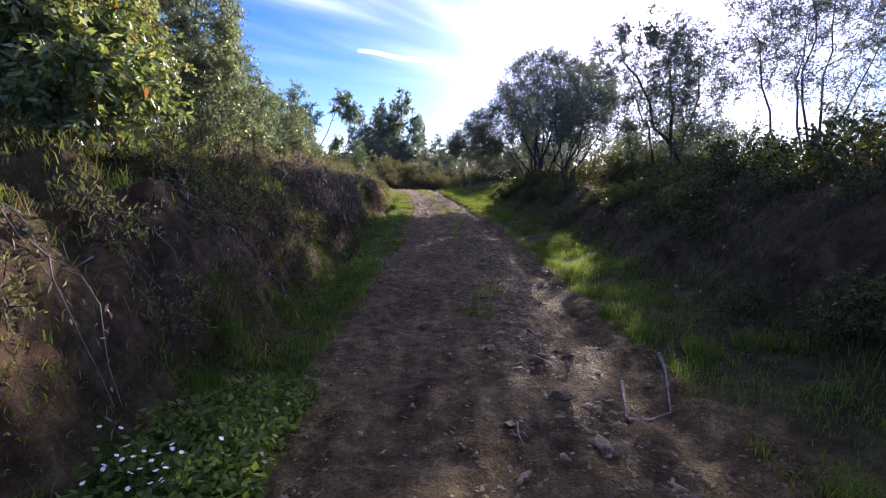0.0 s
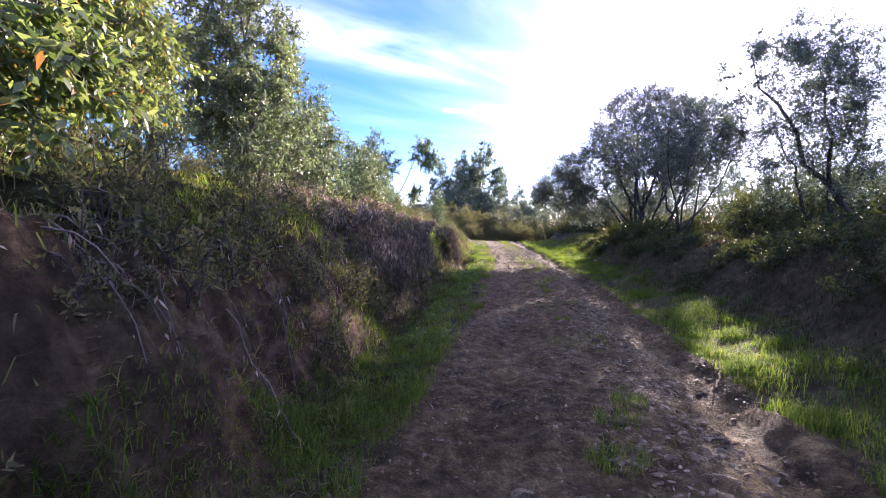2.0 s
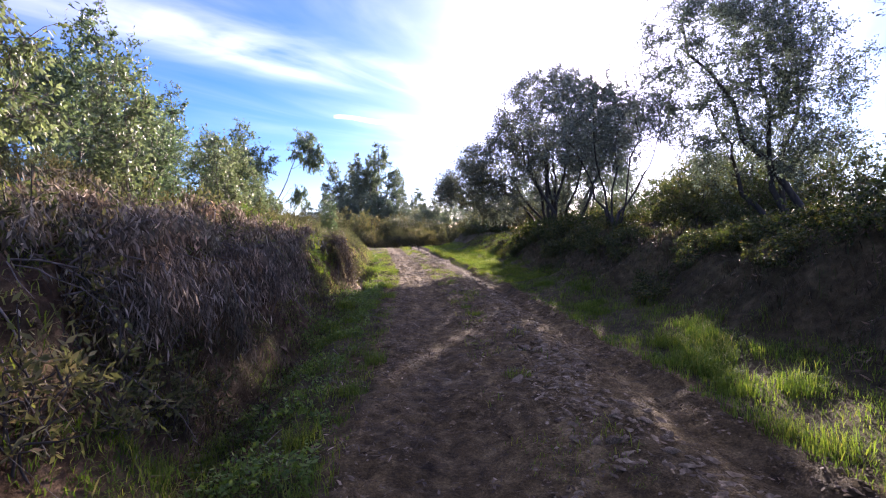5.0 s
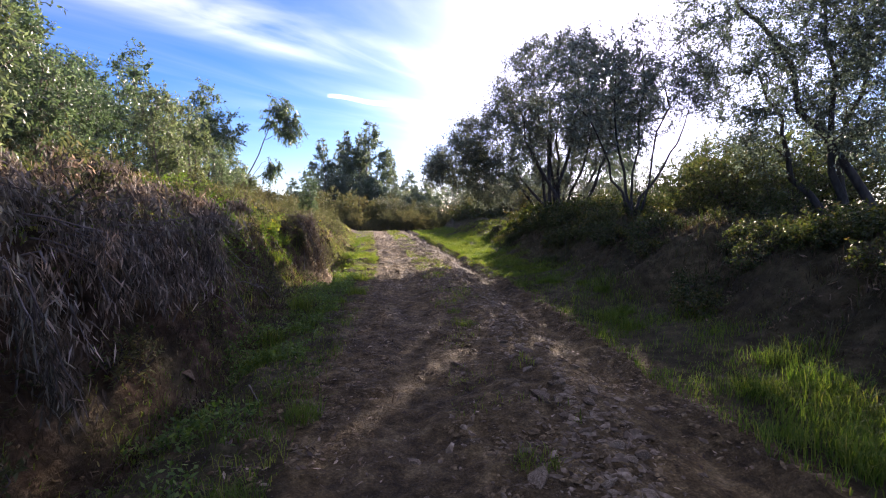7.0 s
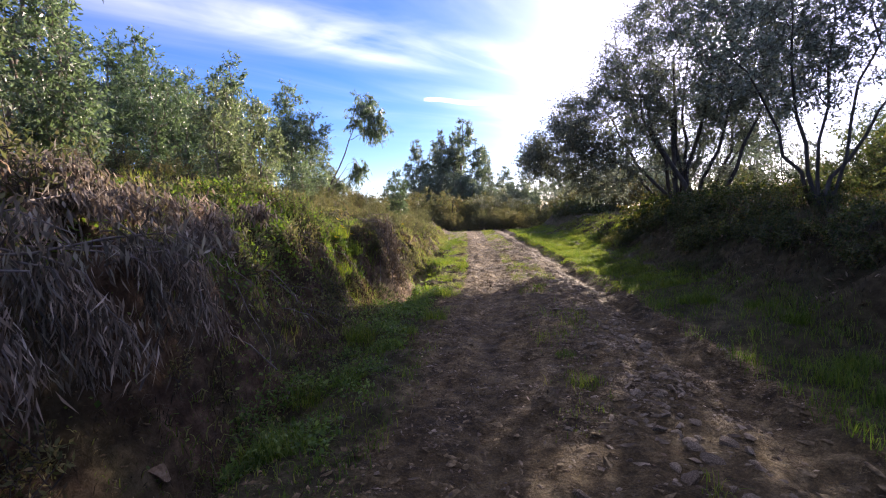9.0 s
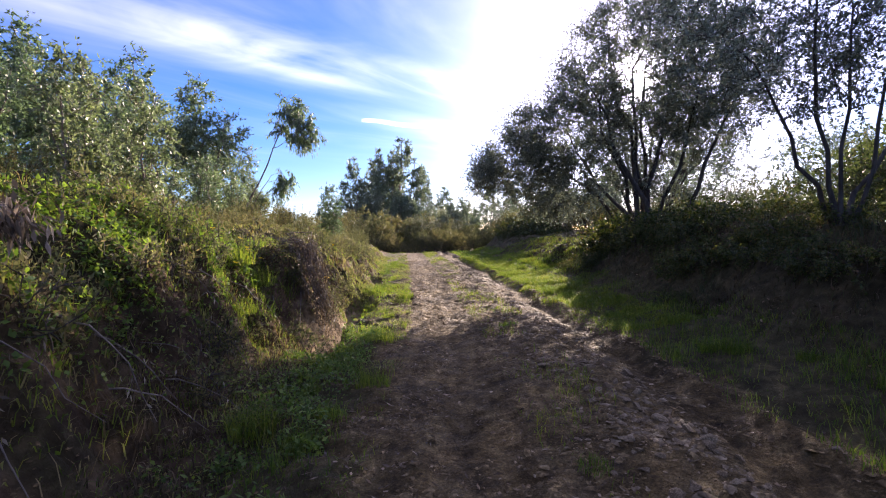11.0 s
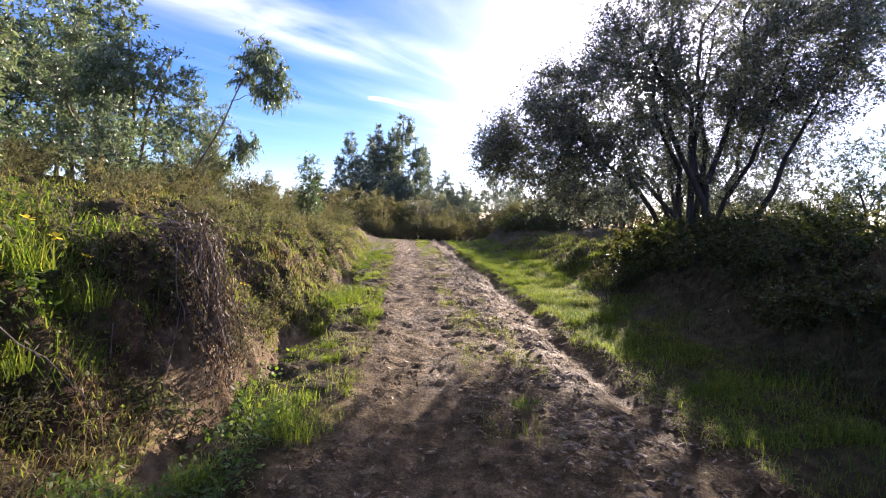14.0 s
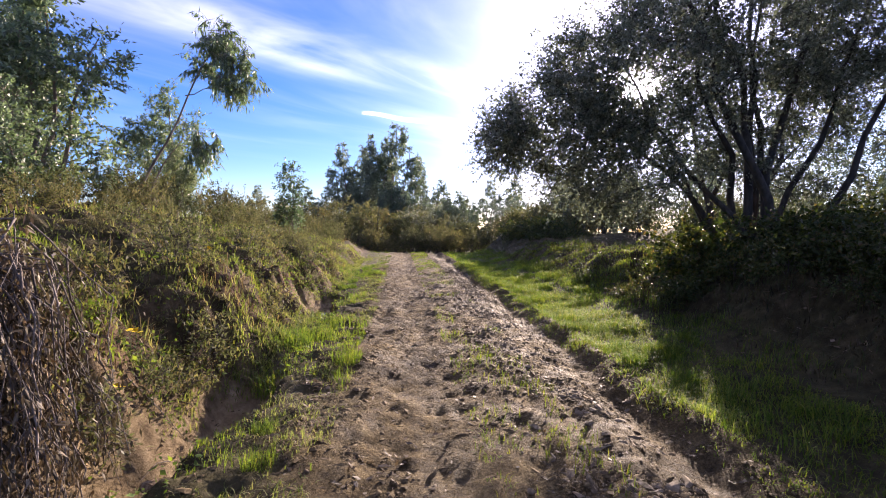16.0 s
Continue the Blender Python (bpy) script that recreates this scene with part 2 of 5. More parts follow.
YELLOW = plain_material("yellow_petals", [(0.3, (0.75, 0.52, 0.01)), (0.7, (0.85, 0.66, 0.02))], 40.0, 0.6, 0.1, 0.002)


def ground_material():
    m, nodes, links, bsdf = shade("earth")
    att = nodes.new("ShaderNodeAttribute")
    att.attribute_name = "cover"
    sep = nodes.new("ShaderNodeSeparateColor")
    links.new(att.outputs["Color"], sep.inputs[0])
    fine, mid, large = grain(nodes, links, 55.0, 6.0, 0.7), grain(nodes, links, 7.0, 8.0, 0.65), grain(nodes, links, 0.9, 4.0)
    dirt = ramp(nodes, links, mid, [(0.3, (0.044, 0.032, 0.015)), (0.48, (0.115, 0.085, 0.037)), (0.68, (0.25, 0.193, 0.095))])
    grit = ramp(nodes, links, fine, [(0.32, (0.4, 0.38, 0.36)), (0.52, (0.95, 0.95, 0.95)), (0.7, (1.9, 1.85, 1.8))])
    dirt = mixed(nodes, links, 0.8, dirt, mixed(nodes, links, 1.0, dirt, grit, "MULTIPLY"))
    soil = ramp(nodes, links, mid, [(0.3, (0.035, 0.03, 0.016)), (0.5, (0.07, 0.065, 0.03)), (0.7, (0.13, 0.115, 0.06))])
    clay = ramp(nodes, links, mid, [(0.3, (0.045, 0.028, 0.018)), (0.5, (0.105, 0.068, 0.041)), (0.72, (0.24, 0.17, 0.11))])
    colour = mixed(nodes, links, sep.outputs[0], soil, dirt)
    colour = mixed(nodes, links, sep.outputs[1], colour, clay)
    sand = ramp(nodes, links, mid, [(0.3, (0.11, 0.08, 0.045)), (0.5, (0.26, 0.2, 0.12)), (0.7, (0.41, 0.335, 0.22))])
    colour = mixed(nodes, links, sep.outputs[2], colour, sand)
    colour = mixed(nodes, links, 1.0, colour, ramp(nodes, links, large, [(0.3, (0.62, 0.6, 0.58)), (0.7, (1.25, 1.22, 1.18))]), "MULTIPLY")
    place_at = nodes.new("ShaderNodeTexCoord")
    drawn = nodes.new("ShaderNodeMapping")
    drawn.inputs["Scale"].default_value = (6.0, 0.55, 1.0)
    links.new(place_at.outputs["Object"], drawn.inputs[0])
    wheel = nodes.new("ShaderNodeTexNoise")
    wheel.inputs["Scale"].default_value, wheel.inputs["Detail"].default_value = 1.0, 6.0
    links.new(drawn.outputs[0], wheel.inputs["Vector"])
    colour = mixed(nodes, links, 0.8, colour, mixed(nodes, links, 1.0, colour, ramp(nodes, links, wheel.outputs["Fac"], [(0.35, (0.68, 0.66, 0.63)), (0.65, (1.22, 1.2, 1.17))]), "MULTIPLY"))
    links.new(colour, bsdf.inputs["Base Color"])
    damp = ramp(nodes, links, grain(nodes, links, 2.3, 5.0), [(0.35, (0.7, 0.7, 0.7)), (0.6, (0.92, 0.92, 0.92))])
    links.new(mixed(nodes, links, sep.outputs[0], (0.92, 0.92, 0.92), damp), bsdf.inputs["Roughness"])
    bsdf.inputs["Specular IOR Level"].default_value = 0.14
    grit_size = grain(nodes, links, 21.0, 9.0, 0.75)
    both = nodes.new("ShaderNodeMath")
    both.operation = "MULTIPLY_ADD"
    both.inputs[1].default_value = 0.9
    links.new(grit_size, both.inputs[0])
    links.new(mid, both.inputs[2])
    bumped(nodes, links, bsdf, both.outputs[0], 1.0, 0.055)
    return m


EARTH = ground_material()

# ---- the lie of the land ----
RNG = np.random.default_rng(7)


def lerp(v, *pairs):
    return np.interp(v, [p[0] for p in pairs], [p[1] for p in pairs])


def smooth(a, b, v):
    k = np.clip((v - a) / (b - a), 0, 1)
    return k * k * (3 - 2 * k)


LATTICE = RNG.random((256, 256))


def lattice(x, y):
    """Smooth value noise with cells of one unit, 0 to 1."""
    i, j = np.floor(x).astype(int), np.floor(y).astype(int)
    u, v = x - i, y - j
    u, v = u * u * u * (u * (6 * u - 15) + 10), v * v * v * (v * (6 * v - 15) + 10)
    a, b = LATTICE[i % 256, j % 256], LATTICE[(i + 1) % 256, j % 256]
    c, d = LATTICE[i % 256, (j + 1) % 256], LATTICE[(i + 1) % 256, (j + 1) % 256]
    return (a * (1 - u) + b * u) * (1 - v) + (c * (1 - u) + d * u) * v


def rough(x, y, size, octaves=4, skip=0):
    """Unevenness, about -1 to 1, with features of that size in metres."""
    x, y = np.asarray(x, float), np.asarray(y, float)
    out, amp, f = 0.0, 1.0, 2.0 / size
    for o in range(octaves):
        a = 0.7 * skip + 1.1 * o
        out = out + amp * (lattice((x * math.cos(a) - y * math.sin(a)) * f + 17.3 * skip + 5.1 * o, (x * math.sin(a) + y * math.cos(a)) * f + 9.7 * skip) * 2 - 1)
        amp, f = amp * 0.5, f * 2.03
    return out * 1.15


def bend(y):
    return lerp(y, (14, 0.0), (19, -0.2), (25.5, -0.75), (34, -1.6), (44, -2.6), (60, -3.0))


def level(y):
    return lerp(y, (-20, 0.0), (0, -0.03), (5, -0.11), (9, -0.16), (13, -0.22), (20, -0.18), (26, -0.15), (35, -0.12), (43, -0.08), (60, -0.9), (120, -2.5), (400, -4))


def left_foot(y):
    return lerp(y, (0, -1.75), (6, -1.8), (10, -2.3), (14, -2.35), (17, -2.45), (22, -2.55), (30, -3.3), (44, -5.0), (60, -7.0))


def right_foot(y):
    return lerp(y, (0, 2.7), (8.5, 2.75), (10, 3.15), (12.5, 3.1), (16, 2.8), (20, 2.75), (27, 2.5), (34, 2.1), (44, 1.5), (60, 4.0))


def gully_at(x, y):
    """The washed-out hollow below the left bank, 0 to 1."""
    line = left_foot(y) + 0.42 + 0.12 * np.sin(y * 1.9) + 0.05 * np.sin(y * 5.3)
    stretch = smooth(16.8, 18.3, y) * (1 - smooth(20.8, 22.0, y)) + 0.75 * smooth(24.6, 25.3, y) * (1 - smooth(26.2, 27.2, y))
    s = line - x
    return smooth(-0.05, 0.1, s) * (1 - smooth(0.15, 0.95, s)) * stretch


def land(x, y):
    """Height of the ground."""
    x, y = np.asarray(x, float), np.asarray(y, float)
    z0, b = level(y), bend(y)
    u = x - b
    # wheel ruts, the stony crown between them, potholes
    track = smooth(-1.35, -0.9, u) * (1 - smooth(1.8, 2.2, u))
    z = z0 + 0.022 * rough(x, y, 1.7, 4) * (1 - smooth(5, 9, np.abs(u))) + 0.25 * rough(x, y, 14.0, 2, 2) * smooth(6, 14, np.abs(u))
    z = z - track * (0.05 * np.exp(-((u + 0.35) / 0.32) ** 2) + (0.075 + 0.03 * rough(x, y, 2.5, 2, 63)) * np.exp(-((u - 1.5 - 0.06 * rough(0 * x, y, 3.0, 2, 64)) / 0.2) ** 2) - 0.03 * (1 + rough(x, y, 0.8, 2, 65)) * np.exp(-((u - 1.82) / 0.12) ** 2))
    z = z + track * (np.exp(-((u - 0.7) / 0.4) ** 2) * (0.03 + 0.008 * rough(x, y, 0.3, 2, 9)) + 0.007 * rough(x, y, 0.33, 2, 9) + 0.016 * np.abs(rough(x, y, 0.5, 3, 33)) + 0.014 * rough(x * 1.0, y * 0.12, 0.3, 2, 61) + 0.012 * rough(x, y, 0.2, 2, 67) * (0.4 + 0.6 * smooth(-0.5, 0.5, rough(x, y, 1.4, 2, 68))))
    # left bank: a steep earth face, then a slope
    d = left_foot(y) - x + 0.18 * rough(x * 0.3, y, 2.0, 3, 5)
    # a hollow in the bank, and the spur that ends it
    d = d - 0.24 * smooth(13.4, 15.2, y) * (1 - smooth(18.8, 19.3, y))
    face = lerp(y, (0, 1.25), (8, 1.15), (10, 1.2), (13, 1.2), (15, 1.1), (16.4, 1.3), (18.2, 1.3), (19.2, 0.85), (20, 0.8), (28, 0.55), (40, 0.35), (60, 0.2))
    hill = lerp(y, (0, 0.5), (15, 0.5), (30, 0.48), (40, 0.3), (60, 0.05))
    up = np.clip(d - 0.7, 0, None)
    cut = smooth(7.5, 9.0, y) * (1 - smooth(13.0, 14.4, y))
    left = face * ((1 - cut) * smooth(-0.1, 0.85, d) + cut * (0.22 * smooth(-0.1, 0.4, d) + 0.78 * smooth(0.42, 0.66, d))) + hill * 3.2 * (1 - np.exp(-up / 3.2)) + 0.06 * np.clip(up - 4, 0, 50)
    z = z + left * (d > -0.1) + (0.14 * rough(x, y, 0.9, 4, 3) + 0.11 * np.abs(rough(x, y, 0.45, 3, 29))) * smooth(0.0, 0.5, d) * (1 - smooth(3, 7, d))
    # washed-out gully below the left bank
    z = z - 0.58 * gully_at(x, y)
    # hollow washed out below the hanging leaves
    z = z - 0.36 * np.exp(-((x - (left_foot(y) - 0.04)) / 0.3) ** 2) * smooth(8.0, 9.2, y) * (1 - smooth(12.6, 13.8, y))
    # ditch hollow beside the first stretch
    z = z - 0.12 * np.exp(-((x - (left_foot(y) + 0.3)) / 0.3) ** 2) * (1 - smooth(14, 16, y))
    z = z + 0.035 * rough(x, y, 0.4, 4, 50) * smooth(0.85, 1.3, -u) * (1 - smooth(0.3, 0.8, d))
    # right verge and bank
    e = x - right_foot(y) + 0.2 * rough(x * 0.3, y, 2.4, 3, 11)
    rise = lerp(y, (0, 1.45), (10, 1.4), (12.5, 1.0), (16.5, 0.95), (19, 1.25), (22.5, 1.0), (25, 0.68), (27, 0.6), (28.5, 0.7), (33, 0.55), (40, 0.9), (46, 1.0), (60, 0.4))
    z = z + 0.16 * smooth(-0.9, 0.2, e) + rise * smooth(0.0, 1.9, e) + 0.02 * np.clip(e - 2, 0, 60) + (0.09 * rough(x, y, 0.9, 4, 17) + 0.07 * np.abs(rough(x, y, 0.5, 3, 31))) * smooth(0.2, 0.8, e) * (1 - smooth(3, 7, e))
    return z


def steps(lo, hi, mid_lo, mid_hi, fine, grow=1.13):
    mid = list(np.arange(mid_lo, mid_hi, fine))
    s, v = fine, mid_hi
    while v < hi:
        mid.append(v)
        s *= grow
        v += s
    s, v, below = fine * grow, mid_lo - fine, []
    while v > lo:
        below.append(v)
        s *= grow
        v -= s
    return np.array(below[::-1] + mid)


def mesh_of(name, verts, faces, smooth_shading=False):
    """A mesh from vertex rows and face rows that all have the same number of corners."""
    verts, faces = np.asarray(verts, np.float32), np.asarray(faces, np.int32)
    me = bpy.data.meshes.new(name)
    n, k = faces.shape
    me.vertices.add(len(verts))
    me.vertices.foreach_set("co", verts.ravel())
    me.loops.add(n * k)
    me.loops.foreach_set("vertex_index", faces.ravel())
    me.polygons.add(n)
    me.polygons.foreach_set("loop_start", np.arange(0, n * k, k, dtype=np.int32))
    me.polygons.foreach_set("use_smooth", np.full(n, smooth_shading))
    me.update(calc_edges=True)
    return me


def part(name, me, material, parent=None, label=""):
    if not me.materials:
        me.materials.append(material)
    ob = new(name, me)
    if parent:
        ob.parent = parent
    return tagged(ob, label)


def thing(name, at, label, category, group="", kind=""):
    """An Empty at the base of a thing."""
    e = new(name)
    e.empty_display_size = 0.1
    e.location = at
    return tagged(e, label, category, group, kind)


def build_ground():
    xs = steps(-2500, 2500, -3.2, 3.4, 0.055, 1.12)
    ys = steps(-2500, 2500, 0.8, 28.0, 0.055, 1.06)
    X, Y = np.meshgrid(xs, ys)
    Z = land(X, Y)
    far = np.hypot(X, Y - 20)
    Z = np.where(far > 150, Z * np.clip(1 - (far - 150) / 500, 0, 1) - np.clip((far - 150) * 0.01, 0, 8), Z)
    verts = np.stack([X, Y, Z], -1).reshape(-1, 3)
    nx, ny = len(xs), len(ys)
    i = (np.arange(ny - 1)[:, None] * nx + np.arange(nx - 1)[None]).ravel()
    me = mesh_of("ground", verts, np.stack([i, i + 1, i + nx + 1, i + nx], -1), True)
    u = X - bend(Y)
    edge = 0.22 * rough(X, Y, 1.1, 4, 21)
    track = smooth(-1.45, -0.95, u + edge) * (1 - smooth(1.75, 2.15, u + edge)) * (1 - smooth(46, 52, Y))
    d = left_foot(Y) - X
    clay = np.clip(smooth(-0.35, 0.15, d + edge * 0.6) * (1 - smooth(0.7, 1.2, d + edge)) * (0.75 + 0.5 * rough(X, Y, 0.9, 3, 6)), 0, 1)
    clay = np.maximum(clay, gully_at(X, Y))
    e = X - right_foot(Y)
    clay = np.maximum(clay, np.clip(0.05 * smooth(0.2, 0.7, e) * (1 - smooth(1.5, 2.0, e)) + 0.15 * rough(X, Y, 1.0, 3, 13), 0, 1) * smooth(0.1, 0.5, e) * (1 - smooth(1.6, 2.1, e)))
    sand = smooth(0.08, 0.35, gully_at(X, Y))
    col = np.stack([track, clay, sand, 1 + 0 * track], -1).astype(np.float32)
    att = me.color_attributes.new("cover", "FLOAT_COLOR", "POINT")
    att.data.foreach_set("color", col.ravel())
    tagged(part("ground", me, EARTH), "rutted brown dirt track between overgrown earth banks", "ground", kind="structure")


# ---- leaves, blades, tubes ----
def unit(v):
    return v / np.maximum(np.linalg.norm(v, axis=-1, keepdims=True), 1e-9)


def leaf_mesh(name, P, D, N, L, W, belly=0.42, curl=0.12):
    """Leaves as folded rhombs: foot P, way D, face normal about N, length L, width W."""
    D = unit(D)
    S = unit(np.cross(D, N))
    U = np.cross(S, D)
    L, W = np.asarray(L)[:, None], np.asarray(W)[:, None]
    m = P + D * L * belly
    a, b = m + S * W * 0.5 - U * W * curl, m - S * W * 0.5 - U * W * curl
    tip = P + D * L - U * L * curl
    verts = np.stack([P, a, tip, b], 1).reshape(-1, 3)
    return mesh_of(name, verts, np.arange(len(verts)).reshape(-1, 4))


def blade_mesh(name, P, H, W, lean, rng):
    """Grass blades: two tapering pieces that bow over."""
    n = len(P)
    a = rng.uniform(0, 6.283, n)
    out = np.stack([np.cos(a), np.sin(a), 0 * a], -1)
    side = np.stack([-np.sin(a), np.cos(a), 0 * a], -1)
    H, W, lean = H[:, None], W[:, None], lean[:, None]
    zz = np.array([0, 0, 1.0])
    m = P + zz * H * 0.6 + out * H * lean * 0.35
    tip = P + zz * H * (1 - 0.35 * lean) + out * H * lean
    v = np.stack([P - side * W * 0.5, P + side * W * 0.5, m + side * W * 0.42, m - side * W * 0.42, tip + side * W * 0.06, tip - side * W * 0.06], 1).reshape(-1, 3)
    i = np.arange(n)[:, None] * 6
    f = np.concatenate([i + np.array([0, 1, 2, 3]), i + np.array([3, 2, 4, 5])])
    return mesh_of(name, v, f)


def tubes_mesh(name, runs):
    """Many tapered round branches in one mesh. Each run: points, radii, number of sides."""
    V, F, base = [], [], 0
    for pts, rad, k in runs:
        pts, rad = np.asarray(pts, float), np.asarray(rad, float)
        n = len(pts)
        T = unit(np.gradient(pts, axis=0))
        ref = np.array([0.31, 0.87, 0.21]) if abs(T[0] @ np.array([0.31, 0.87, 0.21])) < 0.85 else np.array([0.9, -0.1, 0.4])
        S = unit(np.cross(T, ref))
        U = np.cross(T, S)
        a = np.arange(k) * 6.2832 / k
        ring = pts[:, None] + rad[:, None, None] * (np.cos(a)[None, :, None] * S[:, None] + np.sin(a)[None, :, None] * U[:, None])
        V.append(ring.reshape(-1, 3))
        i = base + (np.arange(n - 1)[:, None] * k + np.arange(k)[None]).ravel()
        j = base + (np.arange(n - 1)[:, None] * k + (np.arange(k)[None] + 1) % k).ravel()
        F.append(np.stack([i, j, j + k, i + k], -1))
        base += n * k
    return mesh_of(name, np.concatenate(V), np.concatenate(F), True)


def curve(p, q, n, rng, wobble=0.1, sag=0.0):
    """A crooked way from p to q."""
    p, q = np.asarray(p, float), np.asarray(q, float)
    t = np.linspace(0, 1, n)[:, None]
    L = np.linalg.norm(q - p)
    off = np.cumsum(rng.normal(0, wobble * L / n, (n, 3)), axis=0)
    off -= t * off[-1]
    return p + (q - p) * t + off + np.array([0, 0, -1.0]) * sag * L * 4 * t * (1 - t)


def tree(name, base, stems, blobs, rng, leaves=8000, leaf=(0.06, 0.022), leaf_mat=None, bark=None, clumps=70, twig=0.4, droop=0.3,
         radius=0.09, label="", category="tree", group="", spread=0.9, hollow=0.35, sides=7, origin=None, wood_label="", gaps=(), twigs=1, wobble=0.22):
    """stems: end points of the main stems (from the base, in metres, relative to it). blobs: parts of the crown as (centre, half sizes, weight).
    Branches run from the stems to leafy clumps spread through the blobs; twigs with leaves stand round each clump."""
    at = origin if origin is not None else (base[0], base[1], float(land(base[0], base[1])) - 0.05)
    root = thing(name, at, label, category, group)
    runs, nodes, rads = [], [], []
    for s in stems:
        foot = rng.normal(0, radius * 2.0, 3) * (len(stems) > 1)
        foot[2] = -0.05
        n = 9
        p = curve(foot, s, n, rng, wobble)
        r = radius * (1 - 0.78 * np.linspace(0, 1, n)) * rng.uniform(0.75, 1.1)
        r[0] *= 1.35
        if category == "tree":
            part("stem" if len(stems) > 1 else "trunk", tubes_mesh("stem", [(p, r, sides + 2)]), bark or BARK, root, wood_label)
        else:
            runs.append((p, r, sides))
        nodes += list(p[2:])
        rads += list(r[2:])
    w = np.array([b[2] for b in blobs], float)
    pick = rng.choice(len(blobs), clumps, p=w / w.sum())
    dirs = unit(rng.normal(0, 1, (clumps, 3)))
    rr = (hollow + (1 - hollow) * rng.random(clumps) ** 0.6)[:, None]
    C = np.array([blobs[i][0] for i in pick]) + dirs * rr * np.array([blobs[i][1] for i in pick])
    for g, reach in gaps:
        C = C[np.linalg.norm(C - np.array(g), axis=1) > reach]
    clumps = len(C)
    C = C[np.argsort(np.linalg.norm(C - np.array(nodes).mean(0), axis=1))]
    for c in C:
        N = np.array(nodes)
        gap = np.linalg.norm(N - c, axis=1) + 0.9 * np.clip(N[:, 2] - c[2] + 0.1, 0, None)
        k = int(np.argmin(gap))
        n = 6
        p = curve(N[k], c, n, rng, 0.28, -0.03)
        r0 = min(rads[k] * 0.7, 0.006 + 0.02 * gap[k])
        r = np.linspace(r0, 0.004, n)
        runs.append((p, r, 5 if r0 > 0.012 else 4))
        nodes += list(p[2:])
        rads += list(r[2:])
    # twigs
    per = max(3, int(leaves / clumps / 14))
    nt = clumps * per
    cc = np.repeat(C, per, axis=0)
    mid = np.average(np.array([b[0] for b in blobs]), axis=0, weights=w)
    way = unit(rng.normal(0, 1, (nt, 3)) * spread + 0.5 * unit(cc - mid) + np.array([0, 0, 0.25 - droop]))
    ln = twig * rng.uniform(0.5, 1.25, nt)
    tip = cc + way * ln[:, None] + np.array([0, 0, -1.0]) * (droop * ln * 0.5)[:, None]
    for i in range(0, nt, twigs):
        runs.append((np.stack([cc[i], cc[i] + way[i] * ln[i] * 0.5, tip[i]]), np.array([0.005, 0.0035, 0.0015]), 3))
    part("branchwork", tubes_mesh("branchwork", runs), bark or BARK, root, wood_label)["kind"] = "stuff"
    m = max(4, leaves // nt)
    f = rng.uniform(0.12, 1.05, (nt, m))
    P = (cc[:, None] + (tip - cc)[:, None] * f[..., None]).reshape(-1, 3) + rng.normal(0, 0.012, (nt * m, 3))
    D = np.repeat(way, m, axis=0) * 0.6 + rng.normal(0, 0.75, (nt * m, 3)) + np.array([0, 0, -droop * 1.6])
    L = leaf[0] * rng.uniform(0.6, 1.35, nt * m)
    W = leaf[1] * rng.uniform(0.7, 1.3, nt * m)
    part("crown", leaf_mesh("crown", P, D, rng.normal(0, 1, (nt * m, 3)) + np.array([0, 0, 0.7]), L, W), leaf_mat or EUC_LEAF, root)
    return root


def place(proto, x, y, turn, size, dz=-0.04):
    c = copy_thing(proto, pose(x, y, float(land(x, y)) + dz, 0, 0, turn))
    c.scale = (size, size, size * 1.0)
    return c


def seeded(k):
    return np.random.default_rng(k)


build_ground()

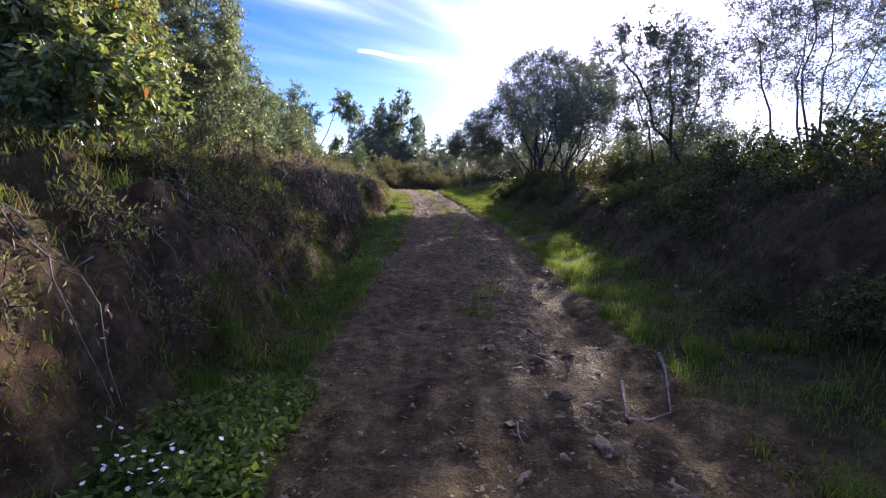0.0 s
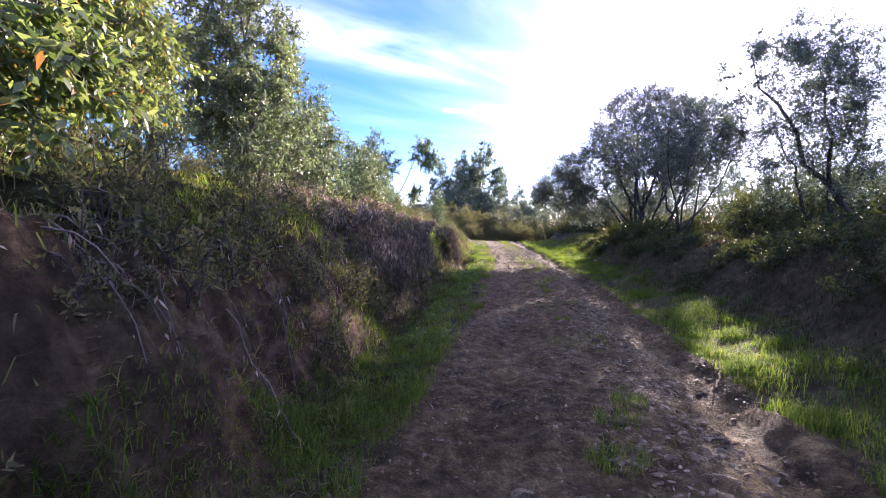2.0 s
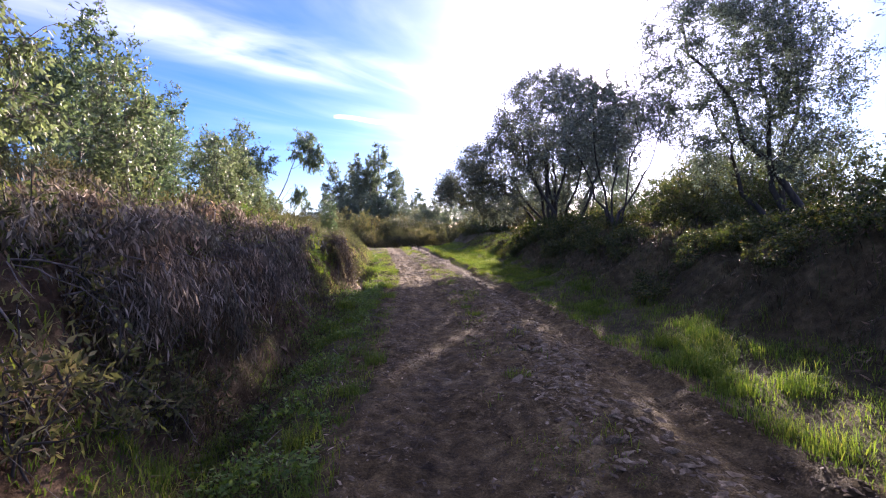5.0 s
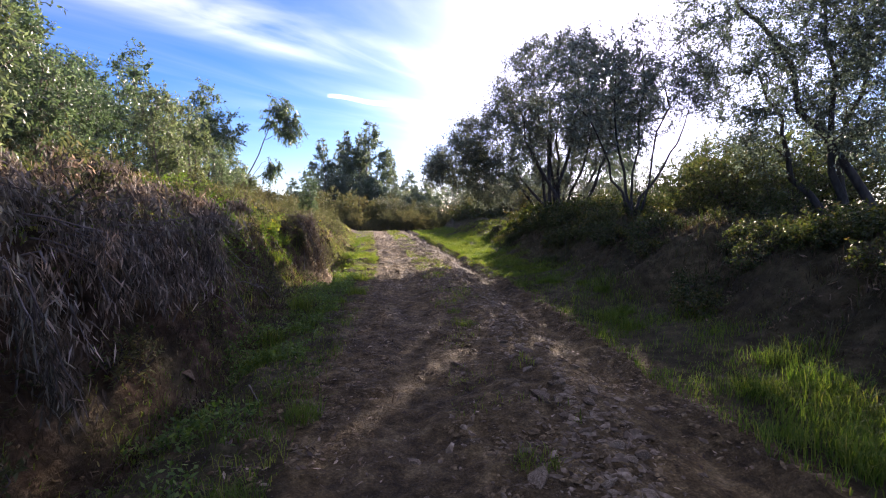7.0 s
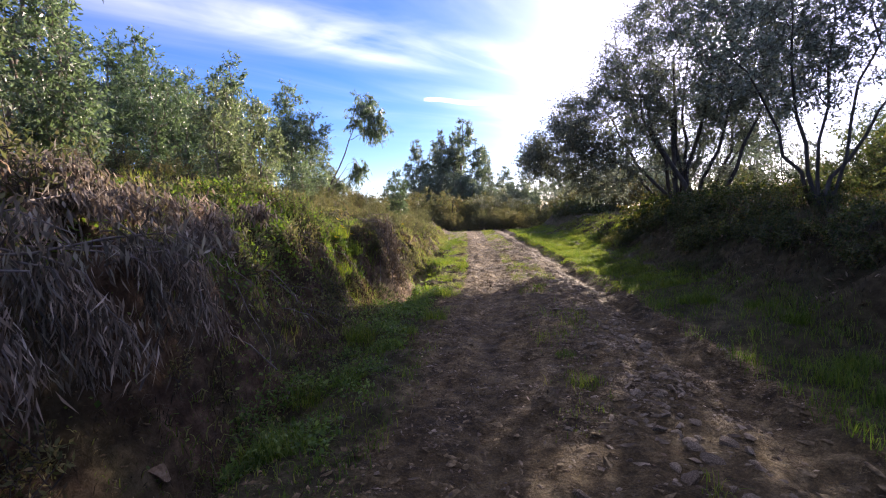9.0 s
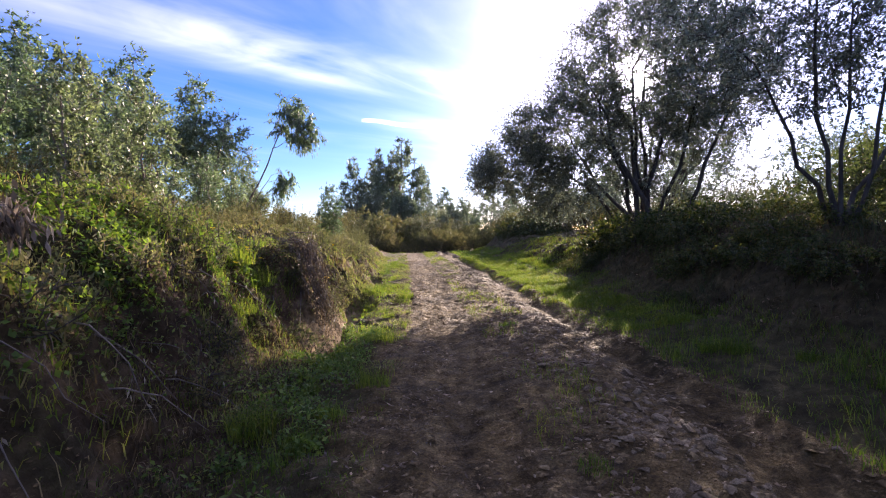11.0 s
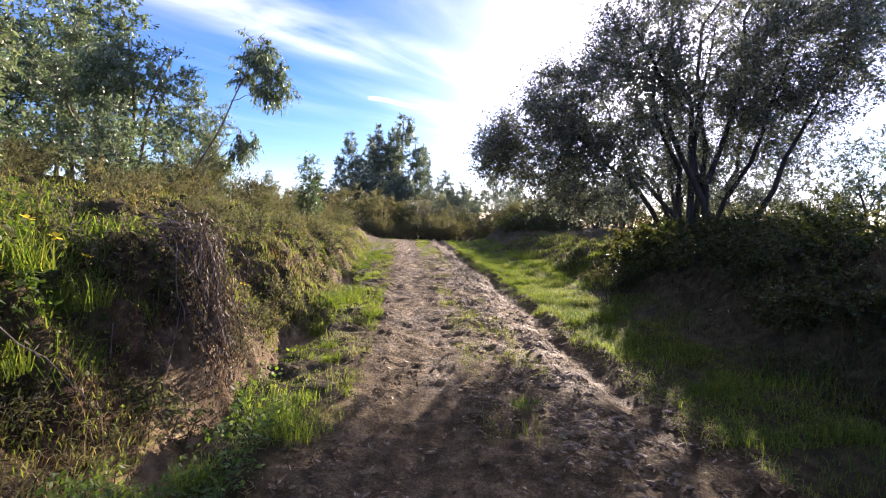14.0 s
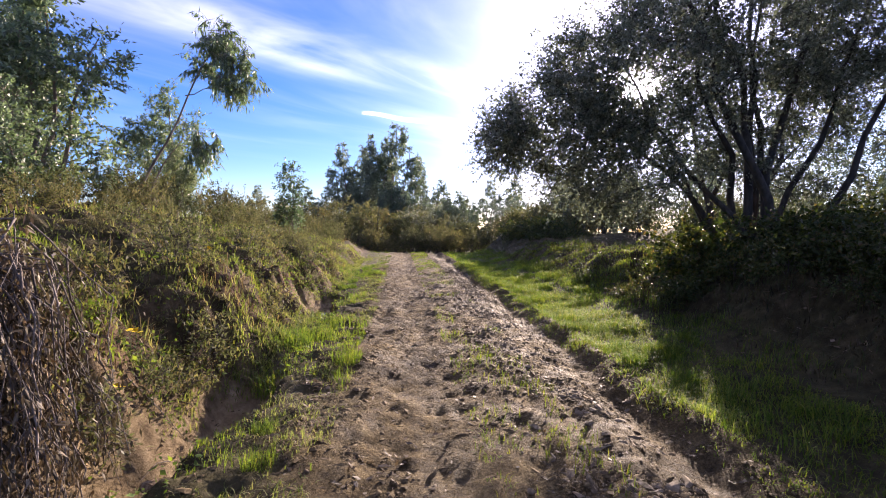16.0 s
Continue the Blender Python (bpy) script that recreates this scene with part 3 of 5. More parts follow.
# ---- the vapour trail, high and far ----
def vapour_trail():
    m, nodes, links, bsdf = shade("vapour")
    emit = nodes.new("ShaderNodeEmission")
    emit.inputs["Strength"].default_value = 0.9
    clear = nodes.new("ShaderNodeBsdfTransparent")
    c = nodes.new("ShaderNodeTexCoord")
    sep = nodes.new("ShaderNodeSeparateXYZ")
    links.new(c.outputs["UV"], sep.inputs[0])
    n = nodes.new("ShaderNodeTexNoise")
    n.inputs["Scale"].default_value, n.inputs["Detail"].default_value = 0.035, 5
    links.new(c.outputs["Object"], n.inputs["Vector"])
    side = ramp(nodes, links, sep.outputs[1], [(0.05, (0, 0, 0)), (0.3, (0.9, 0.9, 0.9)), (0.6, (0.9, 0.9, 0.9)), (0.95, (0, 0, 0))])
    ends = ramp(nodes, links, sep.outputs[0], [(0.0, (0, 0, 0)), (0.03, (1, 1, 1)), (0.65, (0.85, 0.85, 0.85)), (1.0, (0, 0, 0))])
    puff = ramp(nodes, links, n.outputs["Fac"], [(0.3, (0.7, 0.7, 0.7)), (0.6, (1, 1, 1))])
    mix = nodes.new("ShaderNodeMixShader")
    links.new(mixed(nodes, links, 1.0, mixed(nodes, links, 1.0, side, ends, "MULTIPLY"), puff, "MULTIPLY"), mix.inputs[0])
    links.new(clear.outputs[0], mix.inputs[1])
    links.new(emit.outputs[0], mix.inputs[2])
    links.new(mix.outputs[0], nodes["Material Output"].inputs[0])
    far, n_seg = 2400.0, 24
    a, b = Vector((-0.1725, 0.9585, 0.2285)).normalized() * far, Vector((0.165, 0.97, 0.172)).normalized() * far
    verts, faces, uvs = [], [], []
    for k in range(n_seg + 1):
        f = k / n_seg
        p = a.lerp(b, f)
        w = 9.0 + 7.0 * math.sin(2.6 * f + 0.4)
        bow = 14 * math.sin(f * 3.14) + 4 * math.sin(f * 19)
        for q in range(3):
            verts.append(p + Vector((0, 6 * (q == 1), bow + w * (q - 1))))
            uvs.append((f, q / 2))
    for k in range(n_seg):
        for q in range(2):
            i = k * 3 + q
            faces.append((i, i + 3, i + 4, i + 1))
    me = mesh_of("vapour_trail", [tuple(v) for v in verts], faces, True)
    layer = me.uv_layers.new(name="uv")
    for loop in me.loops:
        layer.data[loop.index].uv = uvs[loop.vertex_index]
    ob = tagged(part("vapour_trail", me, m), "thin white vapour trail across the blue sky", "vapour trail", kind="structure")
    ob.visible_shadow = False


vapour_trail()

# ---- trees along the right bank ----
MULTI = "many-stemmed tree with small grey-green leaves on the bank"
tree("willow_tree", (5.0, 25.0), [(-2.8, 0.2, 2.7), (-1.9, -0.4, 4.7), (-0.8, 0.5, 6.0), (0.1, -0.3, 6.2), (1.0, 0.4, 5.8), (2.4, -0.2, 4.4), (-2.2, 0.9, 3.8), (0.4, 0.8, 5.4), (1.7, -0.6, 5.1), (-1.2, -0.7, 5.2)],
     [((0.1, 0, 4.7), (2.5, 2.4, 2.15), 5), ((-2.1, -0.3, 3.2), (1.6, 1.2, 1.2), 1.4), ((-2.9, -0.5, 2.9), (1.2, 1.0, 0.8), 0.9), ((2.0, 0.2, 4.6), (1.7, 1.9, 1.95), 2.4), ((-4.3, -0.2, 2.15), (0.5, 0.8, 0.6), 0.45), ((-2.2, 0, 1.45), (1.2, 1.0, 0.6), 0.45), ((-3.6, -0.3, 2.4), (0.9, 1.0, 0.9), 0.8), ((0.8, 0.6, 2.1), (1.8, 0.9, 0.9), 1.0), ((-2.7, -0.2, 1.7), (1.3, 0.9, 0.7), 0.6)],
     seeded(11), 205000, (0.056, 0.033), OAK_LEAF, BARK, 1000, 0.5, 0.12, 0.085, "large dark many-stemmed tree with small leaves on the bank", "tree", "bank trees", gaps=tuple(((-2.02 + 0.396 * k, k, 3.84 + 0.292 * k - float(land(5.0, 25.0))), 0.34) for k in (-1.6, -1.2, -0.8, -0.4, 0.0, 0.4, 0.8, 1.2, 1.6, 2.0, 2.4)) + (((-2.1, 0, 3.35), 0.4), ((0.6, 0, 5.0), 0.5), ((-0.3, -0.4, 2.5), 0.7), ((1.6, 0, 2.1), 0.8)), hollow=0.5, twigs=3)
# added tree, hidden behind the large one, to block more sun from the track
tree("willow_tree", (7.0, 29.4), [(-2.4, 0.2, 4.0), (-1.2, -0.3, 5.0), (0.2, 0.4, 5.6), (1.4, -0.2, 5.0), (2.4, 0.3, 4.0)],
     [((0, 0, 3.9), (3.0, 1.9, 1.7), 5), ((-2.2, 0, 3.3), (1.4, 1.3, 1.1), 1.5), ((2.0, 0, 3.2), (1.5, 1.3, 1.1), 1.3)],
     seeded(16), 28000, (0.075, 0.042), OAK_LEAF, BARK, 300, 0.55, 0.1, 0.085, "dark many-stemmed tree added behind the large one to thicken its shadow", "tree", "bank trees", hollow=0.3, twigs=4,
     gaps=tuple(((-2.32 + 0.396 * k, k, 5.13 + 0.292 * k - float(land(7.0, 29.4))), 0.42) for k in (-1.5, -0.9, -0.3, 0.3, 0.9, 1.5)))
tree("willow_tree", (4.6, 17.9), [(-1.2, 0.2, 2.4), (-0.7, -0.3, 3.5), (0.1, 0.3, 3.8), (0.8, -0.2, 3.6), (1.6, 0.3, 2.8)],
     [((-0.3, 0, 2.75), (2.1, 1.6, 1.3), 4), ((0.8, 0, 2.5), (1.3, 1.2, 0.8), 1)],
     seeded(12), 26000, (0.055, 0.028), OAK_LEAF, BARK, 320, 0.45, 0.05, 0.036, "thin many-stemmed tree with sparse leaves on the bank", "tree", "bank trees", twigs=2, gaps=(((1.5, 0, 1.5), 0.8), ((0.9, 0, 1.7), 0.75)))
tree("willow_tree", (8.0, 16.3), [(-2.3, 0.2, 5.0), (-0.9, -0.2, 4.6), (0.4, 0.3, 4.4), (-1.5, 0.5, 3.2)],
     [((-1.3, 0, 4.1), (1.9, 1.7, 1.9), 4), ((0.3, 0, 3.0), (1.7, 1.6, 1.6), 2), ((-0.9, 0, 2.0), (1.6, 1.4, 0.9), 1)],
     seeded(13), 76000, (0.056, 0.03), OAK_LEAF, BARK, 360, 0.45, 0.15, 0.09, "leaning dark-trunked tree with small leaves on the bank", "tree", "bank trees", twigs=3)
tree("willow_tree", (8.4, 11.2), [(-1.6, 0.2, 3.6), (-0.6, -0.3, 4.6), (0.5, 0.3, 4.8), (1.3, -0.2, 3.6), (-0.1, 0.4, 3.9)],
     [((0, 0, 3.6), (2.3, 1.9, 1.7), 4)],
     seeded(14), 30000, (0.055, 0.026), OAK_LEAF, BARK, 330, 0.5, -0.05, 0.036, "bare-twigged young tree with few leaves", "tree", "bank trees")
BACK = tree("willow_tree", (15.5, 30.0), [(-0.8, 0, 3.2), (0.6, 0.3, 3.6), (0.1, -0.4, 2.6)], [((0, 0, 3.0), (2.0, 1.9, 1.6), 4), ((0, 0, 1.5), (1.6, 1.5, 1.0), 1.5)],
            seeded(15), 8000, (0.1, 0.055), OAK_LEAF, BARK, 130, 0.5, 0.1, 0.07, MULTI, "tree", "bank trees", twigs=4)
for x, y, a, s in ((17.5, 20.5, 60, 0.8), (12.5, 34.0, 150, 0.75), (8.6, 38.5, 330, 0.72), (12.5, 42.0, 30, 0.95), (18.0, 36.0, 110, 1.1), (18.5, 14.0, 200, 0.8), (15.0, 8.0, 280, 0.9), (6.6, 46.0, 20, 0.8), (10.0, 48.0, 200, 0.9), (-2.6, 52.0, 80, 0.75), (0.6, 54.0, 250, 0.7), (3.6, 51.0, 10, 0.75), (5.6, 56.0, 120, 0.9), (8.0, 52.0, 300, 0.95), (9.6, 43.5, 60, 0.85), (6.4, 41.5, 190, 0.6), (11.4, 52.0, 260, 1.0)):
    place(BACK, x, y, a, s)

# ---- trees on the left slope ----
YOUNG = "young eucalyptus with broad green leaves and some rusty ones"
tree("eucalyptus_sapling", (-4.9, 4.4), [(-0.2, 0.1, 4.4), (0.4, -0.3, 3.6), (-0.6, 0.3, 3.8), (0.6, 0.3, 2.2)], [((0, 0, 2.9), (1.1, 1.1, 2.0), 4), ((0.5, 0.4, 1.1), (0.9, 1.0, 0.9), 1.8)],
     seeded(21), 50000, (0.068, 0.03), YOUNG_LEAF, PALE_BARK, 320, 0.36, 0.35, 0.045, YOUNG, "tree", "slope saplings")
tree("eucalyptus_sapling", (-3.9, 4.9), [(0.1, 0.2, 1.8), (-0.3, -0.3, 2.2), (0.3, -0.2, 1.4)], [((0, 0, 1.3), (0.7, 0.8, 0.9), 3), ((0.5, -0.3, 0.5), (0.6, 0.7, 0.5), 2.2)],
     seeded(27), 17000, (0.095, 0.04), YOUNG_LEAF, PALE_BARK, 110, 0.32, 0.35, 0.03, YOUNG, "tree", "slope saplings")
tree("eucalyptus_sapling", (-4.5, 6.2), [(-0.2, 0.1, 4.2), (0.3, 0.3, 3.4), (0.5, -0.2, 2.0)], [((0, 0, 2.9), (0.9, 1.0, 2.0), 4), ((0.3, 0, 1.1), (0.8, 0.9, 0.9), 1.5)],
     seeded(22), 38000, (0.068, 0.03), YOUNG_LEAF, PALE_BARK, 230, 0.36, 0.35, 0.045, YOUNG, "tree", "slope saplings")
tree("eucalyptus_sapling", (-4.9, 9.6), [(-0.1, 0.1, 3.4), (0.3, -0.1, 3.0), (0.4, 0.3, 1.8)], [((0, 0, 2.3), (1.0, 1.0, 1.6), 4), ((0.3, 0, 0.9), (0.9, 1.0, 0.8), 1.5)],
     seeded(23), 36000, (0.066, 0.03), EUC_LEAF, PALE_BARK, 230, 0.33, 0.3, 0.045, "dense young eucalyptus with fresh green leaves", "tree", "slope saplings")
SAP = tree("eucalyptus_sapling", (-5.0, 13.0), [(0.05, 0, 1.9), (0.2, 0.1, 1.0), (-0.2, 0, 1.1)], [((0, 0, 1.25), (0.4, 0.4, 0.9), 1), ((0, 0, 0.5), (0.5, 0.5, 0.4), 0.6)],
           seeded(24), 5200, (0.075, 0.03), EUC_LEAF, PALE_BARK, 56, 0.28, 0.1, 0.025, "slender young eucalyptus with grey-green leaves", "tree", "slope saplings")
TALL = tree("eucalyptus_tree", (-7.0, 15.4), [(-0.1, 0.2, 3.9), (0.7, -0.2, 3.0), (-0.6, -0.3, 2.6)], [((0, 0, 1.0), (1.2, 1.2, 0.9), 3), ((-0.1, 0, 2.2), (0.85, 0.85, 0.9), 2.4), ((-0.1, 0.2, 3.3), (0.45, 0.45, 0.8), 1), ((0.75, -0.2, 2.5), (0.45, 0.45, 0.75), 0.9), ((-0.7, -0.3, 2.2), (0.4, 0.4, 0.7), 0.8)],
            seeded(25), 14000, (0.09, 0.036), EUC_LEAF, PALE_BARK, 190, 0.34, 0.15, 0.05, "bushy eucalyptus with grey-green leaves and pointed tops", "tree", "slope trees", hollow=0.2, twigs=4)
for x, y, a, s in ((-5.5, 14.6, 80, 0.95), (-5.6, 18.0, 200, 0.95), (-5.9, 20.0, 300, 1.1), (-6.0, 33.5, 20, 1.15), (-5.9, 11.2, 140, 1.1), (-7.0, 20.4, 150, 1.2), (-6.5, 23.2, 40, 0.85)):
    place(SAP, x, y, a, s)
for x, y, a, s in ((-7.5, 25.2, 70, 1.05), (-9.4, 26.2, 190, 1.0), (-13.0, 27.0, 320, 1.25), (-12.0, 22.5, 250, 1.15), (-8.4, 19.6, 20, 0.75), (-16.0, 31.0, 110, 1.35), (-8.5, 11.5, 45, 1.1), (-9.0, 7.0, 280, 1.2), (-8.0, 2.5, 160, 1.3), (-9.6, 32.5, 220, 0.7), (-8.2, 30.5, 130, 0.55), (-14.0, 31.5, 300, 1.8), (-19.5, 33.0, 60, 2.3), (-12.5, 37.0, 10, 1.45), (-24.0, 30.0, 170, 2.2), (-17.0, 26.0, 230, 1.7), (-10.6, 23.4, 95, 1.05)):
    place(TALL, x, y, a, s)
# the lone leaning one
tree("eucalyptus_tree", (-7.7, 27.8), [(2.0, 0.2, 4.5), (1.1, 0.1, 1.9)], [((2.0, 0.2, 3.75), (0.68, 0.6, 0.95), 4), ((1.45, 0.2, 1.75), (0.5, 0.4, 0.35), 0.8)],
     seeded(26), 6500, (0.15, 0.032), EUC_LEAF, PALE_BARK, 60, 0.34, 0.9, 0.04, "slender leaning eucalyptus with a drooping tuft of leaves", "tree", "slope trees", hollow=0.1, wobble=0.06)

# ---- far trees beyond the crest ----
FAR = tree("eucalyptus_tree", (-6.6, 75.0), [(0, 0, 15.0), (1.6, 0.5, 12.5), (-1.5, 0, 12.5)], [((0, 0, 12.0), (1.6, 1.8, 3.6), 3), ((1.8, 0, 9.0), (1.7, 1.7, 2.6), 2), ((-1.8, 0, 9.6), (1.7, 1.6, 2.8), 2), ((0, 0, 4.5), (2.6, 2.2, 3.2), 2.4)],
           seeded(31), 15000, (0.3, 0.11), FAR_LEAF, PALE_BARK, 170, 0.75, 0.5, 0.16, "tall dark eucalyptus far beyond the track", "tree", "far trees", twigs=8)
for x, y, a, s in ((-9.6, 74.0, 100, 0.88), (-8.2, 77.0, 260, 0.9), (-11.0, 77.0, 30, 0.8), (-12.6, 72.0, 200, 0.78), (-4.2, 78.0, 300, 0.78), (-1.2, 80.0, 50, 0.6), (4.2, 66.0, 150, 0.48), (6.8, 68.0, 250, 0.5), (1.8, 76.0, 10, 0.45), (-16, 70, 70, 0.42), (-20, 66, 170, 0.38), (11, 60, 330, 0.5), (15, 58, 220, 0.5), (-13.6, 69, 40, 0.42), (-10.2, 70, 140, 0.46), (-7.6, 68, 240, 0.4), (-5.2, 70, 340, 0.44), (-2.8, 71, 80, 0.42), (-0.4, 70, 180, 0.4), (2.6, 70, 280, 0.36), (0.9, 73, 310, 0.46), (21, 56, 120, 0.55), (9.2, 55, 20, 0.4)):
    far_tree = place(FAR, x, y, a, s)
    w = 0.74 if s > 0.7 else 1.0
    far_tree.scale = (s * w, s * w, s)

BROAD = tree("eucalyptus_tree", (-8.0, 73.0), [(0.3, 0, 8.6), (-1.4, 0.3, 7.4), (1.7, -0.2, 7.0)], [((0, 0, 6.6), (2.4, 2.0, 2.0), 3), ((-2.0, 0, 5.0), (1.6, 1.5, 1.7), 1.6), ((2.0, 0, 4.8), (1.6, 1.5, 1.7), 1.6), ((0, 0, 2.6), (2.8, 2.0, 1.6), 1.6)],
             seeded(32), 6500, (0.28, 0.1), FAR_LEAF, PALE_BARK, 170, 0.7, 0.35, 0.16, "broad dark tree in the wood beyond the track", "tree", "far trees", twigs=8)
for x, y, a, s in ((-12.0, 74, 120, 0.95), (-10.2, 71, 210, 0.85), (-5.8, 72, 40, 0.85), (-2.6, 74, 330, 0.7), (-0.4, 76, 80, 0.68), (2.0, 77, 190, 0.66), (8.6, 74, 290, 0.55), (-14.8, 70, 20, 0.55), (-18.0, 68, 140, 0.5), (11.8, 70, 60, 0.6), (15.4, 66, 230, 0.65)):
    place(BROAD, x, y, a, s)
THICKET = tree("thicket_tree", (-5.6, 51.5), [(0.2, 0, 3.3), (-0.9, 0.2, 2.8), (0.9, -0.2, 2.9), (-0.3, -0.3, 2.4)], [((0, 0, 2.3), (1.4, 1.2, 1.1), 3), ((-0.9, 0, 1.7), (0.9, 0.9, 0.9), 1.3), ((0.9, 0, 1.6), (0.9, 0.9, 0.9), 1.3), ((0, 0, 0.8), (1.5, 1.2, 0.7), 1.2)],
               seeded(33), 8000, (0.12, 0.05), BUSH_LEAF, BARK, 170, 0.42, 0.0, 0.06, "low brown-green tree in the thicket that ends the track", "tree", "thicket trees", twigs=5)
for x, y, a, s in ((-7.6, 50.6, 200, 0.9), (-4.0, 51.0, 300, 0.95), (-2.4, 51.8, 50, 1.0), (-0.8, 52.4, 130, 0.95), (0.8, 51.6, 250, 0.85), (-9.6, 50.0, 20, 0.9), (-6.6, 54.0, 110, 1.3), (-3.2, 54.5, 220, 1.25), (0.0, 55.5, 310, 1.1), (-11.8, 50.5, 90, 1.0), (-9.0, 54.5, 160, 1.35), (2.6, 55.0, 40, 0.9), (-14.0, 49.5, 270, 1.0), (4.8, 53.0, 10, 0.9), (6.6, 50.0, 140, 0.95)):
    place(THICKET, x, y, a, s * 0.85)

# ---- bushes ----
def heath(k):
    r = seeded(40 + k)
    blobs = [((r.uniform(-0.45, 0.45), r.uniform(-0.45, 0.45), r.uniform(0.25, 0.75)), (r.uniform(0.25, 0.5), r.uniform(0.25, 0.5), r.uniform(0.22, 0.42)), r.uniform(0.6, 1.2)) for _ in range(4)]
    stems = [(b[0][0], b[0][1], b[0][2] + 0.2) for b in blobs]
    return tree("heath_bush", (0, 0), stems, blobs, r, 2200, (0.064, 0.024), BUSH_LEAF, BARK, 44, 0.34, -0.45, 0.016, "olive-brown heath bush on the slope", "bush", "slope bushes", origin=(0, 0, 0), twigs=5)


HEATH = [heath(k) for k in range(4)]
BRAMBLE = [tree("bramble_bush", (0, 0), [(0.4, 0.1, 0.5), (-0.4, 0.2, 0.5), (0.1, -0.4, 0.6)], [((0, 0, 0.35), (0.85, 0.75, 0.42), 1)],
                seeded(50 + k), 1900, (0.075, 0.05), BRAMBLE_LEAF, BARK, 50, 0.32, 0.25, 0.012, "dark tangled bramble bush on the bank", "bush", "bank brambles", origin=(0, 0, 0), twigs=8) for k in range(2)]
SEEDLING = [tree("heath_seedling", (0, 0), [(0.08, 0.05, 0.3), (-0.1, 0.04, 0.26), (0.02, -0.1, 0.32)], [((0, 0, 0.2), (0.2, 0.2, 0.18), 1)],
                 seeded(55 + k), 420, (0.045, 0.016), BUSH_LEAF, BARK, 14, 0.16, -0.2, 0.006, "small twiggy heath plant rooted in the earth bank", "plant", "bank seedlings", origin=(0, 0, 0), twigs=2) for k in range(2)]
SHRUB = [tree("shrub", (0, 0), [(0.3, 0.1, 1.0), (-0.4, 0.2, 0.9), (0.1, -0.3, 1.1), (-0.1, 0.3, 1.0)], [((0, 0, 0.75), (0.75, 0.7, 0.55), 2), ((0.4, 0.1, 0.5), (0.5, 0.5, 0.4), 1), ((-0.4, 0, 0.45), (0.5, 0.5, 0.4), 1)],
              seeded(58 + k), 3600, (0.07, 0.03), SUNNY_LEAF, BARK, 70, 0.34, -0.1, 0.016, "yellow-green shrub behind the bank", "bush", "shrubs behind the bank", origin=(0, 0, 0), twigs=4) for k in range(2)]
heath_spots, bramble_spots, seedling_spots = [], [], []
shrub_spots = [(x, y, 37.0 * i % 360, s) for i, (x, y, s) in enumerate(((7.2, 18.6, 1.15), (8.0, 19.4, 1.3), (8.9, 18.6, 1.4), (9.6, 20.4, 1.6), (8.6, 21.4, 1.5), (10.4, 19.2, 1.5), (7.6, 20.6, 1.2), (11.4, 21.0, 1.7), (10.6, 22.8, 1.7), (9.0, 23.4, 1.5), (12.4, 19.4, 1.6), (7.4, 17.2, 0.9), (12.0, 24.6, 1.8), (13.4, 22.0, 1.8), (8.0, 29.5, 1.2), (9.6, 31.0, 1.4), (7.0, 31.5, 1.0), (11.4, 30.0, 1.5)))]
rq = seeded(66)
for k in range(170):
    y = rq.uniform(2, 34)
    seedling_spots.append((left_foot(y) - rq.uniform(0.15, 1.7), y, rq.uniform(0, 360), rq.uniform(0.6, 1.4)))
rb = seeded(60)
for k in range(120):
    y = rb.uniform(12, 46)
    x = left_foot(y) - 1.1 - 6.5 * rb.random() ** 0.8
    heath_spots.append((x, y, rb.uniform(0, 360), rb.uniform(0.6, 1.15) * min(1.0, 0.55 + 0.12 * (left_foot(y) - x))))
for k in range(26):
    heath_spots.append((rb.uniform(-9, 5), rb.uniform(45.2, 48.5), rb.uniform(0, 360), rb.uniform(0.9, 1.4)))
for k in range(24):
    y = rb.uniform(0, 12)
    heath_spots.append((left_foot(y) - rb.uniform(1.6, 6), y, rb.uniform(0, 360), rb.uniform(0.4, 0.8)))
for k in range(44):
    heath_spots.append((rb.uniform(-14, 3), rb.uniform(46.5, 58), rb.uniform(0, 360), rb.uniform(0.9, 1.8)))
for k in range(90):
    y = rb.uniform(-1, 45)
    low = 0.45 if 26.5 < y < 37 else 1.0
    x = right_foot(y) + rb.uniform(0.55 if low == 1.0 else 1.2, 4.6)
    if not (abs(x - 5.0) < 1.8 and 21.0 < y < 24.4):
        bramble_spots.append((x, y, rb.uniform(0, 360), (rb.uniform(0.3, 0.55) if 9 < y < 24 else rb.uniform(0.4, 0.8)) * low))
for k in range(70):
    y = rb.uniform(-1, 30)
    bramble_spots.append((right_foot(y) + rb.uniform(0.3, 2.2), y, rb.uniform(0, 360), rb.uniform(0.28, 0.5) * (0.6 if y > 26 else 1.0)))
for k in range(14):
    bramble_spots.append((bend(40) + rb.uniform(5.0, 8.0), rb.uniform(38, 44), rb.uniform(0, 360), rb.uniform(0.9, 1.3)))
for x, y, s in ((5.0, 6.0, 0.9), (5.8, 7.0, 1.0), (5.2, 8.2, 0.9), (6.2, 9.2, 1.0), (5.4, 10.4, 0.9), (6.4, 5.4, 1.1), (5.6, 4.2, 1.0), (7.2, 8.2, 1.2), (7.0, 11.6, 0.9), (5.0, 12.2, 0.7)):
    bramble_spots.append((x, y, rb.uniform(0, 360), s))
